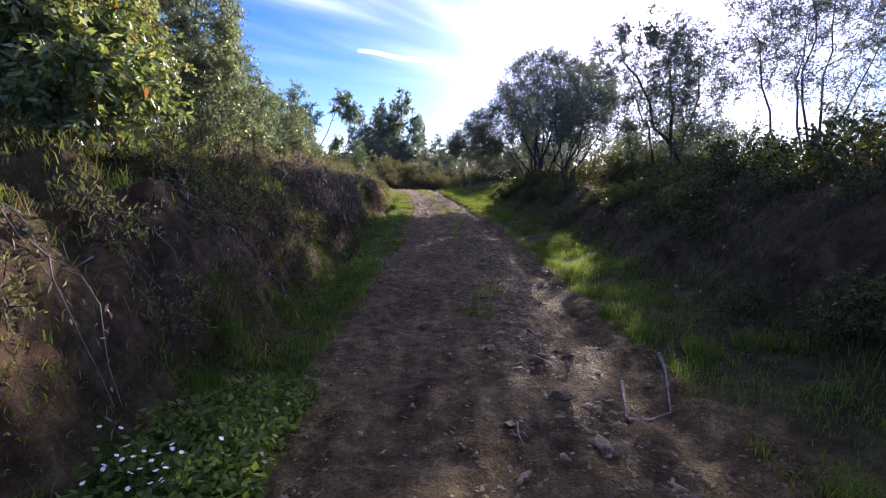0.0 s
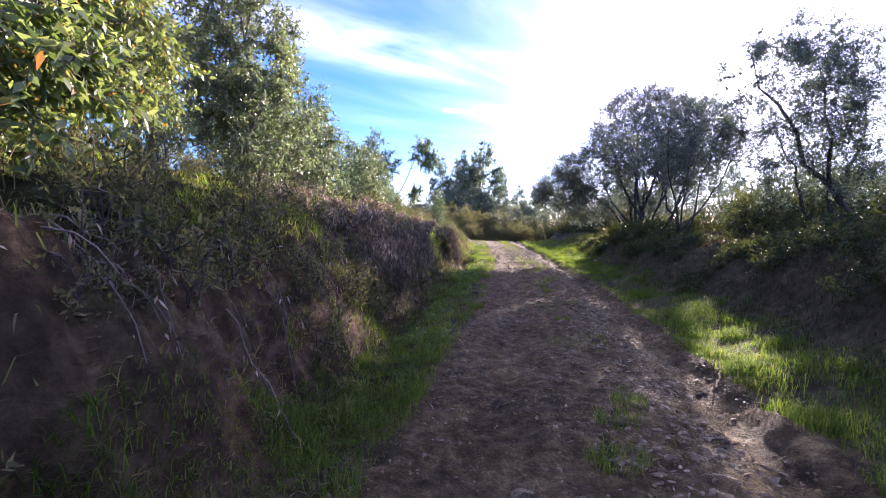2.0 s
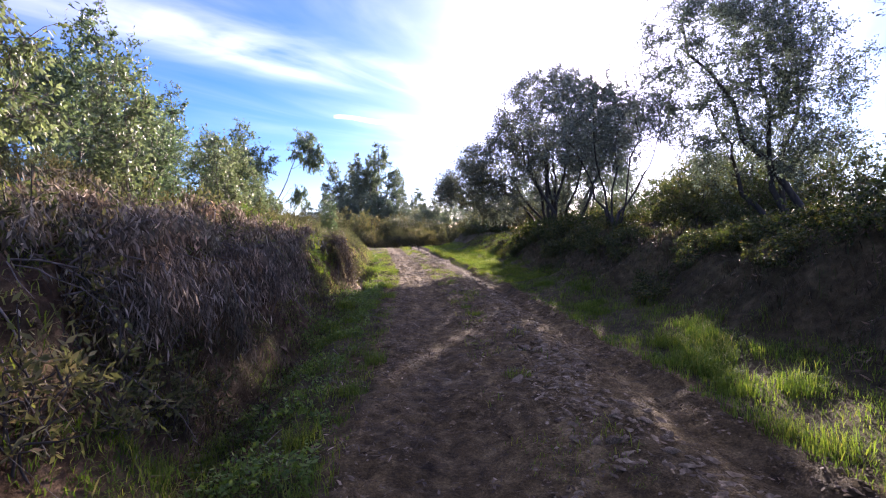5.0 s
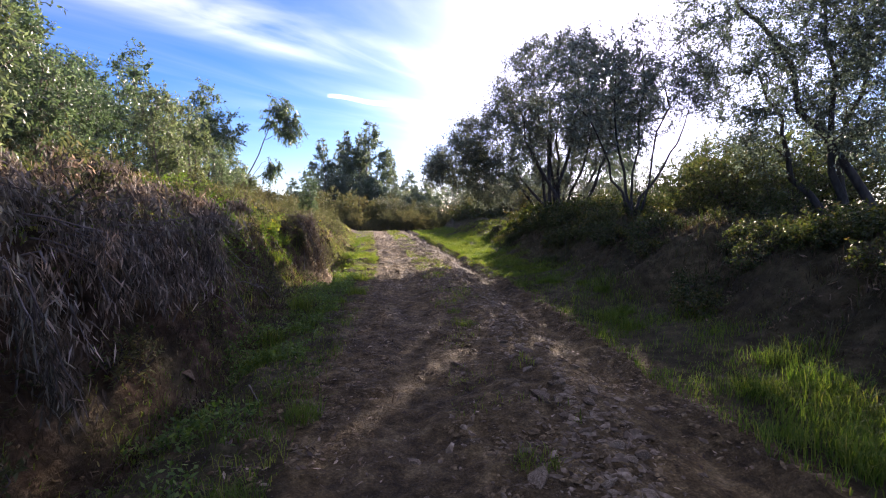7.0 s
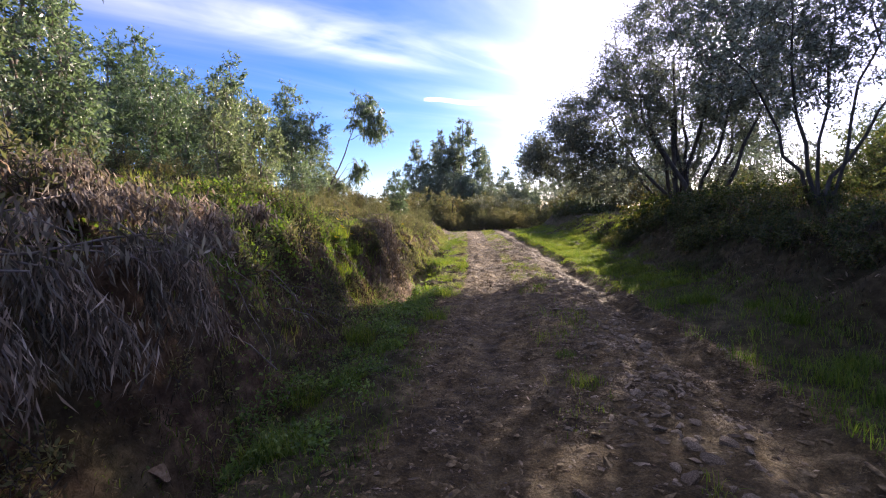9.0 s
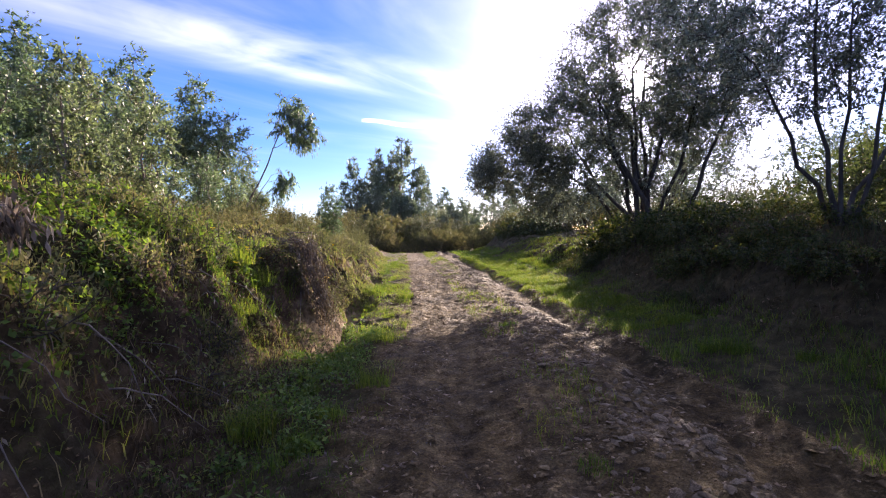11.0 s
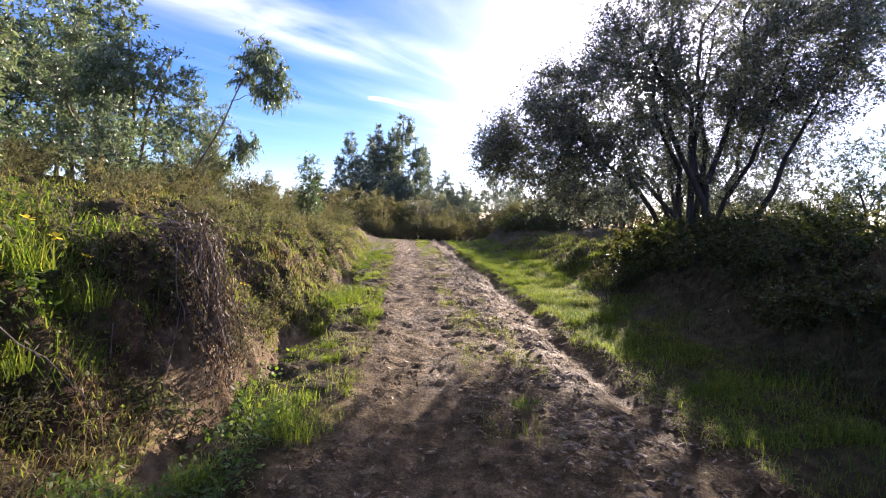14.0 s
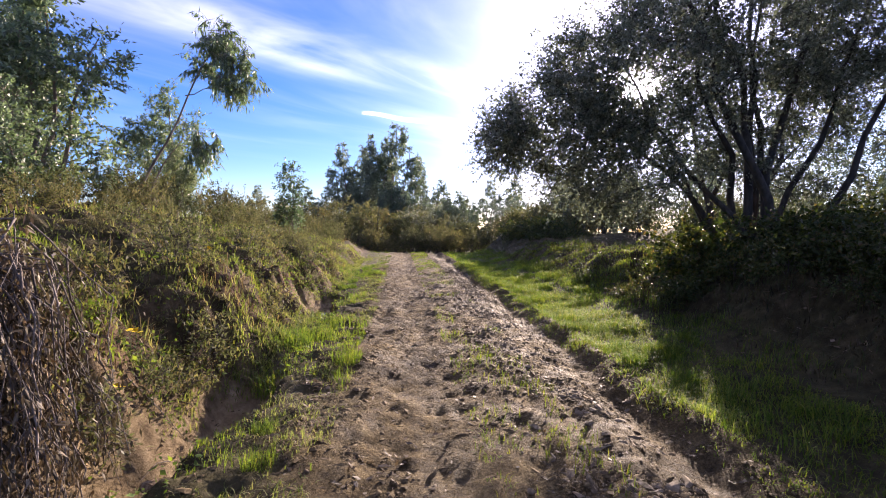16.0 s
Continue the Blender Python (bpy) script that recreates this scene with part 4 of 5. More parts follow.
for k in range(26):
    y = 13.0 + 0.46 * k
    bramble_spots.append((right_foot(y) + 1.15 + rb.uniform(-0.2, 0.6), y + rb.uniform(-0.2, 0.2), rb.uniform(0, 360), rb.uniform(0.36, 0.48) + 0.16 * (y > 18.5)))
for x, y, s in ((4.6, 25.5, 0.9), (4.6, 24.9, 0.75), (5.0, 25.8, 0.95), (5.9, 24.6, 0.9), (6.8, 25.2, 1.0), (7.6, 26.6, 1.3), (8.8, 27.6, 1.5), (10.2, 28.4, 1.6), (7.0, 28.6, 1.1), (9.4, 25.4, 1.3), (11.5, 26.4, 1.6), (12.8, 24.0, 1.5), (8.2, 23.6, 1.0), (6.2, 22.6, 0.65), (7.2, 21.6, 0.75), (6.0, 20.8, 0.6), (7.8, 19.6, 0.75), (6.4, 19.0, 0.55), (9.0, 21.0, 0.9), (10.4, 19.0, 0.9), (9.4, 14.8, 0.7)):
    bramble_spots.append((x, y, rb.uniform(0, 360), s))
for k in range(34):
    heath_spots.append((rb.uniform(4.5, 20), rb.uniform(37, 50), rb.uniform(0, 360), rb.uniform(1.2, 2.2)))
for x, y, s in ((4.7, 12.8, 0.5), (5.1, 13.6, 0.55), (4.9, 12.3, 0.5), (4.3, 9.4, 0.55), (4.7, 10.6, 0.6), (5.2, 11.8, 0.65), (4.0, 8.2, 0.5), (5.4, 13.2, 0.6), (5.9, 12.4, 0.7), (3.9, 24.6, 0.95), (4.2, 25.2, 1.05), (4.5, 24.2, 1.05), (5.6, 25.0, 1.0), (5.5, 24.0, 1.1), (5.2, 23.2, 1.0), (6.0, 23.4, 1.1), (6.6, 24.2, 1.2), (4.6, 23.4, 0.9), (4.3, 22.4, 0.7), (4.9, 21.8, 0.8), (4.5, 21.0, 0.7), (4.0, 25.6, 1.0)):
    bramble_spots.append((x, y, rb.uniform(0, 360), s))
bramble_spots = [s for s in bramble_spots if not (10.8 < s[1] < 18.5 and -1.8 < s[0] - 0.396 * s[1] < -1.15)]
bramble_spots = [s for s in bramble_spots if not (26.8 < s[1] < 35 and s[0] < right_foot(s[1]) + 2.7)]
heath_spots = [(x, y, a, s * (0.6 + 0.4 * float(smooth(1.8, 3.2, left_foot(y) - x)) if x < 0 and y < 36 else 1.0) * (0.66 if x < -4.2 and y < 27 else 1.0)) for x, y, a, s in heath_spots
               if not (8.3 < y < 14.2 and x > -4.6) and not (14.2 <= y < 19.5 and left_foot(y) - 2.2 < x < 0)]
for protos, spots in ((HEATH, heath_spots), (BRAMBLE, bramble_spots), (SEEDLING, seedling_spots), (SHRUB, shrub_spots)):
    for i, (x, y, a, s) in enumerate(spots):
        if i < len(protos):
            protos[i].location = (x, y, float(land(x, y)) - 0.04)
            protos[i].scale = (s, s, s)
        else:
            place(protos[i % len(protos)], x, y, a, s)


# ---- grass ----
def bare(x, y):
    """Thinner growth on the dark washed-out face below the turf edge."""
    d = left_foot(y) - x
    return 1 - 0.8 * smooth(1.5, 2.5, y) * (1 - smooth(16.5, 17.3, y)) * (1 - smooth(0.5, 0.75, d))


def lip(x, y):
    """The green edge of turf above that face."""
    d = left_foot(y) - x
    return smooth(8.5, 9.5, y) * (1 - smooth(16.5, 17.3, y)) * np.exp(-((d - 0.8) / 0.3) ** 2)


def scatter(rng, n, x_at, y_lo, y_hi, keep):
    y = rng.uniform(y_lo, y_hi, n)
    x = x_at(y, rng.random(n))
    ok = rng.random(n) < keep(x, y) * (1 - 0.97 * smooth(0.15, 0.5, gully_at(x, y)))
    x, y = x[ok], y[ok]
    return np.stack([x, y, land(x, y) - 0.01], -1)


def grass(name, P, lo, hi, width, lean, mat, rng, label):
    n = len(P)
    H = rng.uniform(lo, hi, n) * (0.7 + 0.5 * np.clip(rough(P[:, 0], P[:, 1], 0.9, 3, 8), -0.6, 1))
    tagged(part(name, blade_mesh(name, P, H, width * rng.uniform(0.7, 1.3, n), rng.uniform(*lean, n), rng), mat), label, "grass", kind="stuff")


rg = seeded(70)
P = scatter(rg, 80000, lambda y, r: left_foot(y) - 0.2 + r * (bend(y) - 0.8 - left_foot(y)), -0.5, 44, lambda x, y: (1 - 0.6 * smooth(7.5, 9, y) * (1 - smooth(16, 17, y))) * np.clip(0.6 + 0.5 * rough(x, y, 0.8, 3, 2) - smooth(13, 17, y) * (0.75 - 1.1 * rough(x, y, 1.6, 2, 35)), 0.02, 1))
grass("left_verge_grass", P, 0.05, 0.18, 0.0055, (0.2, 0.9), GRASS, rg, "green grass along the foot of the earth bank")
P = scatter(rg, 90000, lambda y, r: left_foot(y) - 0.25 + r * (bend(y) - 0.85 - left_foot(y)), 0.5, 15, lambda x, y: (1 - 0.75 * smooth(7.5, 9, y)) * np.clip(0.6 + 0.6 * rough(x, y, 0.7, 3, 42), 0, 1))
grass("left_verge_sward", P, 0.03, 0.13, 0.0055, (0.4, 1.3), GRASS, rg, "fine short grass matting the foot of the bank")
P = scatter(rg, 80000, lambda y, r: bend(y) + 1.55 + 1.5 * r, 18, 36, lambda x, y: np.clip(0.75 + 0.6 * rough(x, y, 0.7, 3, 47), 0, 1) * smooth(1.5, 1.9, x - bend(y)))
grass("right_verge_sward", P, 0.04, 0.15, 0.006, (0.4, 1.3), GRASS, rg, "thick short grass on the sunny verge")
P = scatter(rg, 120000, lambda y, r: bend(y) + 1.8 + r * (right_foot(y) + 0.5 - bend(y) - 1.85), -0.5, 44, lambda x, y: (1 - 0.3 * smooth(11, 13, y) * (1 - smooth(21, 23.5, y))) * np.clip(0.6 + 0.5 * rough(x, y, 0.9, 3, 4), 0.05, 1))
grass("right_verge_grass", P, 0.06, 0.2, 0.006, (0.2, 0.9), GRASS, rg, "green grass along the shaded verge of the track")
P = scatter(rg, 90000, lambda y, r: left_foot(y) - 0.3 - 4.7 * r ** 1.3, -0.5, 42, lambda x, y: np.clip(0.12 + 0.9 * rough(x, y, 1.4, 3, 6) + 0.2 * np.exp(-((y - 17.6) / 1.2) ** 2), 0, 1))
grass("left_bank_grass", P, 0.06, 0.22, 0.007, (0.3, 1.1), GRASS, rg, "long grass on the earth bank")
P = scatter(rg, 26000, lambda y, r: left_foot(y) - 0.75 - 2.0 * r, 0.5, 9.0, lambda x, y: np.clip(0.5 + 0.9 * rough(x, y, 0.9, 3, 71), 0, 1))
grass("bank_top_sward", P, 0.06, 0.22, 0.006, (0.4, 1.2), GRASS, rg, "green grass over the top of the earth bank")
P = scatter(rg, 2400, lambda y, r: -2.95 - 1.2 * r, 16.3, 19.4, lambda x, y: np.clip(0.5 + 0.8 * rough(x, y, 0.8, 3, 40), 0, 1))
grass("bank_top_grass", P, 0.18, 0.42, 0.008, (0.4, 1.1), GRASS, rg, "long bright green grass on top of the earth bank")
P = scatter(rg, 120000, lambda y, r: left_foot(y) + 0.2 - 4.6 * r ** 1.9, -0.5, 38, lambda x, y: np.clip(0.75 + 0.5 * rough(x, y, 1.0, 3, 22), 0, 1) * bare(x, y))
grass("left_bank_growth", P, 0.05, 0.17, 0.011, (0.3, 1.4), OLIVE, rg, "olive-brown low growth matting the earth bank")
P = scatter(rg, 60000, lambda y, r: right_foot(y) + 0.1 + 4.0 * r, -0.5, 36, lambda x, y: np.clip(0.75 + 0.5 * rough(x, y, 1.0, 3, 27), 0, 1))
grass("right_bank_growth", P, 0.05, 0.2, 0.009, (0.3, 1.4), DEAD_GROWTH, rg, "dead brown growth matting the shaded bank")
P = scatter(rg, 36000, lambda y, r: left_foot(y) - 0.15 - 4.5 * r ** 1.3, -0.5, 44, lambda x, y: np.clip(0.4 + 0.7 * rough(x, y, 1.5, 3, 16), 0, 1) * bare(x, y))
grass("left_bank_straw", P, 0.08, 0.3, 0.006, (0.3, 1.2), STRAW, rg, "dry straw-coloured grass on the earth bank")
# bramble green instead of grass green: the bank's deep shade put into the colour
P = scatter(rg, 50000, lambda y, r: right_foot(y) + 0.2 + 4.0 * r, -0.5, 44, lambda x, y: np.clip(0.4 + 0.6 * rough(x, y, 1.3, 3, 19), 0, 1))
grass("right_bank_grass", P, 0.1, 0.35, 0.006, (0.3, 1.1), BRAMBLE_LEAF, rg, "grass on the shaded bank, the shade put into its dark colour")
P = scatter(rg, 30000, lambda y, r: right_foot(y) - 0.2 + 3.0 * r, 26.5, 36, lambda x, y: np.clip(0.7 + 0.6 * rough(x, y, 1.0, 3, 57), 0, 1))
grass("sunny_bank_grass", P, 0.06, 0.22, 0.008, (0.3, 1.2), GRASS, rg, "bright sunlit grass on the low sunny bank")
P = scatter(rg, 30000, lambda y, r: bend(y) + 0.45 + 0.42 * (r - 0.5) * 2, -0.5, 44, lambda x, y: np.clip(-0.1 + 0.9 * rough(x, y, 1.2, 3, 23) + 0.03 * (y - 15), 0, 0.8))
grass("crown_grass", P, 0.04, 0.14, 0.005, (0.3, 1.0), GRASS, rg, "short grass on the crown between the wheel tracks")


P = scatter(rg, 34000, lambda y, r: left_foot(y) + 0.25 + r * (bend(y) - 0.95 - left_foot(y) - 0.25), 16.5, 40, lambda x, y: np.clip(0.35 + 0.8 * rough(x, y, 0.7, 3, 73), 0, 1))
grass("track_edge_grass", P, 0.03, 0.11, 0.006, (0.4, 1.3), OLIVE, rg, "thin yellow-green grass along the edge of the track")


# ---- tufts ----
def tuft(rng, n, lo, hi, spread, width, mat):
    r, a = spread * np.sqrt(rng.random(n)), rng.uniform(0, 6.283, n)
    P = np.stack([r * np.cos(a), r * np.sin(a), 0 * a - 0.015], -1)
    return blade_mesh("grass_blades", P, rng.uniform(lo, hi, n), width * rng.uniform(0.7, 1.3, n), rng.uniform(0.2, 1.0, n), rng)


rt = seeded(75)
TUFTS = [tuft(rt, 260, 0.05, 0.25, 0.17, 0.005, GRASS) for k in range(4)] + [tuft(rt, 170, 0.03, 0.13, 0.16, 0.005, GRASS) for k in range(3)]


def grass_tuft(x, y, size, short=False, label="bright green grass tuft beside the track"):
    me = TUFTS[4 + rt.integers(3)] if short else TUFTS[rt.integers(4)]
    ob = part("grass_tuft", me, GRASS)
    ob.location = (x, y, float(land(x, y)))
    ob.rotation_euler = (0, 0, rt.uniform(0, 6.28))
    ob.scale = (size, size, size)
    tagged(ob, label, "grass tuft", "grass tufts")


TUFT_SPOTS = ((2.55, 10.2, 1.0), (2.7, 10.6, 1.2), (2.85, 11.0, 1.2), (2.95, 11.5, 1.0), (2.65, 10.4, 1.1), (2.8, 10.8, 1.0), (2.3, 10.1, 1.1), (2.4, 10.5, 1.1), (2.45, 11.1, 1.0), (2.2, 9.5, 1.2), (2.3, 9.9, 1.0), (2.05, 8.3, 1.0), (2.0, 7.5, 1.0), (1.95, 7.2, 0.8), (2.0, 4.5, 1.1), (2.1, 4.8, 0.9), (1.95, 5.2, 1.0),
              (-1.15, 9.9, 0.8), (-1.05, 10.9, 0.8), (-1.5, 17.9, 1.1), (-1.65, 18.2, 0.9), (-2.15, 21.5, 1.3), (-2.3, 22.4, 1.4), (-2.15, 22.9, 1.3), (-2.4, 23.0, 1.2), (-1.8, 17.3, 0.8), (-2.1, 17.1, 0.8), (-1.5, 21.8, 1.0),
              (-1.6, 19.6, 0.6), (-1.75, 20.1, 0.6), (-1.3, 16.1, 1.0), (-3.3, 18.3, 1.5), (-3.4, 17.9, 1.5), (-3.2, 17.5, 1.3), (-1.85, 3.9, 0.9), (-1.6, 18.6, 0.6))
CROWN_SPOTS = ((0.42, 5.4, 1.3), (0.55, 6.0, 1.2), (0.7, 6.4, 1.0), (0.44, 10.15, 0.9), (0.4, 13.6, 0.8), (0.3, 14.4, 0.7), (0.3, 18.6, 0.9))
for x, y, s in TUFT_SPOTS:
    grass_tuft(x, y, s)
for x, y, s in CROWN_SPOTS:
    grass_tuft(x, y, s, True, "short grass tuft growing on the stony crown of the track")
for k in range(90):
    y = rt.uniform(1, 34)
    if k % 2 and (16.5 < y < 22.5 or 24.4 < y < 27.4):
        continue
    if k % 2:
        grass_tuft(left_foot(y) + rt.uniform(-0.1, 0.9), y, rt.uniform(0.6, 1.1), label="green grass tuft at the foot of the bank")
    else:
        grass_tuft(bend(y) + rt.uniform(1.95, 2.9), y, rt.uniform(0.6, 1.1), label="green grass tuft on the verge")

# ---- leaf litter and herbs ----
def litter(name, P, size, mat, rng, label, category, up=0.35, lift=0.0):
    n = len(P)
    D = rng.normal(0, 1, (n, 3)) * np.array([1, 1, up])
    L = rng.uniform(size[0], size[1], n)
    Q = P + np.stack([0 * L, 0 * L, 0.012 + lift * rng.random(n)], -1)
    tagged(part(name, leaf_mesh(name, Q, D, rng.normal(0, 0.35, (n, 3)) + np.array([0, 0, 1.0]), L, L * rng.uniform(*size[2:], n)), mat), label, category, kind="stuff")


rl = seeded(80)
P = scatter(rl, 26000, lambda y, r: left_foot(y) + 0.5 - 4.0 * r ** 1.2, -0.5, 40, lambda x, y: np.clip(0.35 + 0.8 * rough(x, y, 0.9, 3, 10), 0, 1))
litter("dead_leaf_litter", P, (0.025, 0.07, 0.15, 0.4), LITTER, rl, "fallen dry leaves on the earth bank", "leaf litter", 0.7)
P = scatter(rl, 22000, lambda y, r: right_foot(y) + 0.1 + 3.0 * r, -0.5, 40, lambda x, y: np.clip(0.35 + 0.8 * rough(x, y, 0.9, 3, 12), 0, 1))
litter("dead_leaf_litter", P, (0.04, 0.1, 0.25, 0.5), LITTER, rl, "fallen dry leaves on the shaded bank", "leaf litter", 0.7)
P = scatter(rl, 16000, lambda y, r: bend(y) - 1.6 + 1.2 * r, 0.5, 34, lambda x, y: np.clip(0.4 + 0.8 * rough(x, y, 0.6, 3, 44), 0, 1))
litter("bark_scraps", P, (0.02, 0.09, 0.1, 0.3), LITTER, rl, "scraps of bark and dead leaves along the track's edge", "leaf litter", 0.3)
P = scatter(rl, 62000, lambda y, r: bend(y) - 1.3 + 3.4 * r, -0.5, 40, lambda x, y: np.clip(0.15 + 0.8 * rough(x, y, 0.7, 3, 14), 0, 1))
litter("track_leaf_litter", P, (0.012, 0.055, 0.25, 0.6), LITTER, rl, "small fallen leaves and bark scraps on the track", "leaf litter", 0.25)
P = scatter(rl, 75000, lambda y, r: left_foot(y) + 0.6 - 3.2 * r ** 1.2, -0.5, 34, lambda x, y: np.clip(0.1 + 1.0 * rough(x, y, 1.3, 3, 1), 0, 1) * smooth(12, 15, y) + 0.7 * np.exp(-((y - 16.6) / 1.7) ** 2) * smooth(0.3, 0.6, left_foot(y) - x) + 0.8 * lip(x, y))
litter("bank_herbs", P, (0.022, 0.055, 0.45, 0.8), HERB, rl, "low green herbs creeping over the earth bank", "herbs", 0.8, 0.16)
P = scatter(rl, 34000, lambda y, r: left_foot(y) - 0.4 - 2.0 * r, 13.6, 19.2, lambda x, y: np.clip(0.45 + 0.9 * rough(x, y, 0.9, 3, 52), 0, 1) * smooth(0.3, 0.75, land(x, y)))
litter("bank_top_herbs", P, (0.03, 0.075, 0.4, 0.7), HERB, rl, "lush green herbs over the upper earth bank", "herbs", 0.9, 0.24)
P = scatter(rl, 30000, lambda y, r: left_foot(y) - 0.05 + 1.0 * r, 8.2, 18.6, lambda x, y: np.clip(0.2 + 1.3 * rough(x, y, 0.8, 3, 77), 0, 1))
litter("bank_foot_herbs", P, (0.022, 0.06, 0.3, 0.6), HERB, rl, "dark green herbs in clumps at the foot of the earth bank", "herbs", 0.9, 0.14)
P = scatter(rl, 16000, lambda y, r: -1.7 + 0.85 * r, 1.2, 3.2, lambda x, y: np.clip(0.95 - 0.7 * np.abs(y - 2.05) + 0.35 * rough(x, y, 0.5, 2, 1), 0, 1))
litter("verge_herbs", P, (0.03, 0.065, 0.4, 0.7), HERB, rl, "lush green herbs on the verge below the bank", "herbs", 0.9, 0.2)


P = scatter(rl, 26000, lambda y, r: left_foot(y) + 0.35 - 1.5 * r, 8.5, 20.4, lambda x, y: np.clip(0.7 + 0.7 * rough(x, y, 0.8, 3, 54), 0, 1) * (1 - smooth(0.5, 0.95, land(x, y))))
grass("dead_bank_growth", P, 0.06, 0.24, 0.007, (0.4, 1.5), DEAD_GROWTH, rl, "brown dead stalks and bracken at the foot of the earth bank")


# ---- flowers ----
def flower(at, tall, petals, petal_mat, size, label, category, group, rng):
    root = thing(category, at, label, "flower", group)
    tip = np.array([rng.normal(0, 0.03), rng.normal(0, 0.03), tall])
    part("stem", tubes_mesh("stem", [(curve((0, 0, -0.02), tip, 4, rng, 0.1), np.array([0.003, 0.0025, 0.002, 0.002]), 4)]), HERB, root)
    a = np.arange(petals) * 6.2832 / petals
    tilt = rng.normal(0, 0.4, 2)
    D = np.stack([np.cos(a), np.sin(a), 0.25 + np.cos(a) * tilt[0] + np.sin(a) * tilt[1]], -1)
    part("petals", leaf_mesh("petals", np.repeat(tip[None], petals, 0), D, np.repeat([[0.0, 0.0, 1.0]], petals, 0), np.full(petals, size), np.full(petals, size * 0.8), 0.6, -0.05), petal_mat, root)
    return root


rf = seeded(90)
for k in range(26):
    x, y = -1.42 + rf.normal(0, 0.11), 2.1 + rf.normal(0, 0.12)
    flower((x, y, float(land(x, y))), rf.uniform(0.2, 0.34), 7, PETAL, 0.014, "small white daisy-like flower on the verge", "white_flower", "white verge flowers", rf)
for x, y, tall in ((-3.3, 18.4, 0.4), (-3.35, 18.0, 0.45), (-3.5, 17.6, 0.4), (-3.4, 18.2, 0.35), (-2.85, 20.4, 0.3), (-2.9, 20.35, 0.24), (-2.7, 20.0, 0.15), (-3.1, 22.0, 0.35), (-3.3, 17.7, 0.3)):
    flower((x, y, float(land(x, y))), tall, 5, YELLOW, 0.055, "yellow flower on a thin stalk on the bank", "yellow_flower", "yellow bank flowers", rf)


# ---- stones ----
def stone_mesh(rng, flat):
    bm = bmesh.new()
    bmesh.ops.create_icosphere(bm, subdivisions=2, radius=0.5)
    cuts = unit(rng.normal(0, 1, (8, 3)))
    reach = rng.uniform(0.16, 0.34, 8)
    for v in bm.verts:
        c = np.array(v.co)
        for n, d in zip(cuts, reach):
            over = c @ n - d
            if over > 0:
                c = c - n * over
        c = c * (1 + rng.normal(0, 0.02))
        v.co = (c[0] * 1.2, c[1] * 0.75, c[2] * flat * 1.2)
    me = bpy.data.meshes.new("stone")
    bm.to_mesh(me)
    bm.free()
    return me


rs = seeded(100)
STONES = [stone_mesh(rs, f) for f in (0.35, 0.5, 0.6, 0.4, 0.7, 0.45, 0.55, 0.3)]


def stone(x, y, size, label="angular grey-brown stone lying on the track", mat=None, turn=None, group="track stones", sink=0.1):
    me = STONES[rs.integers(len(STONES))]
    if mat is not None:
        me = me.copy()
        me.materials.clear()
    ob = part("stone", me, mat or STONE)
    ob.location = (x, y, float(land(x, y)) + size * 0.12 - size * sink)
    ob.rotation_euler = (rs.normal(0, 0.2), rs.normal(0, 0.2), rs.uniform(0, 6.28) if turn is None else turn)
    ob.scale = (size, size, size)
    return tagged(ob, label, "stone", group)


for x, y, s in ((0.73, 11.1, 0.2), (0.4, 9.98, 0.19), (1.13, 11.1, 0.13), (1.18, 16.2, 0.16), (0.9, 15.5, 0.13), (1.3, 3.74, 0.1), (0.84, 3.2, 0.24), (0.93, 2.55, 0.22), (-0.16, 4.9, 0.16), (-0.62, 5.9, 0.12), (0.75, 13.5, 0.15), (0.95, 12.0, 0.16), (1.05, 13.0, 0.14)):
    stone(x, y, s, "large pale angular stone lying on the track")
for k in range(155):
    y = rs.uniform(1.2, 18.5) if k < 120 else rs.uniform(14, 34)
    u = rs.normal(0.88, 0.26) if rs.random() < 0.75 else rs.uniform(-1.3, 1.9)
    stone(u + bend(y), y, 0.045 + 0.1 * rs.random() ** 2.0)
for k in range(150):
    y = rs.uniform(8.0, 17.0)
    stone(rs.normal(0.98, 0.18) + bend(y), y, rs.uniform(0.05, 0.1) + 0.08 * rs.random() ** 3, "flat angular stone in the washed-out band")
for x, y, s in ((-2.5, 12.3, 0.3), (-2.3, 21.2, 0.35), (-2.35, 9.4, 0.25), (-2.1, 19.4, 0.2), (-2.75, 23.6, 0.3)):
    stone(x, y, s, "ochre stone set in the earth bank", CLAY, group="bank stones", sink=0.28)


stone(-2.9, 26.2, 0.34, "pale whitish stone in the washed-out ditch", PALE_STONE, group="bank stones", sink=0.0)
stone(-2.75, 25.9, 0.2, "pale whitish stone in the washed-out ditch", PALE_STONE, group="bank stones", sink=0.0)


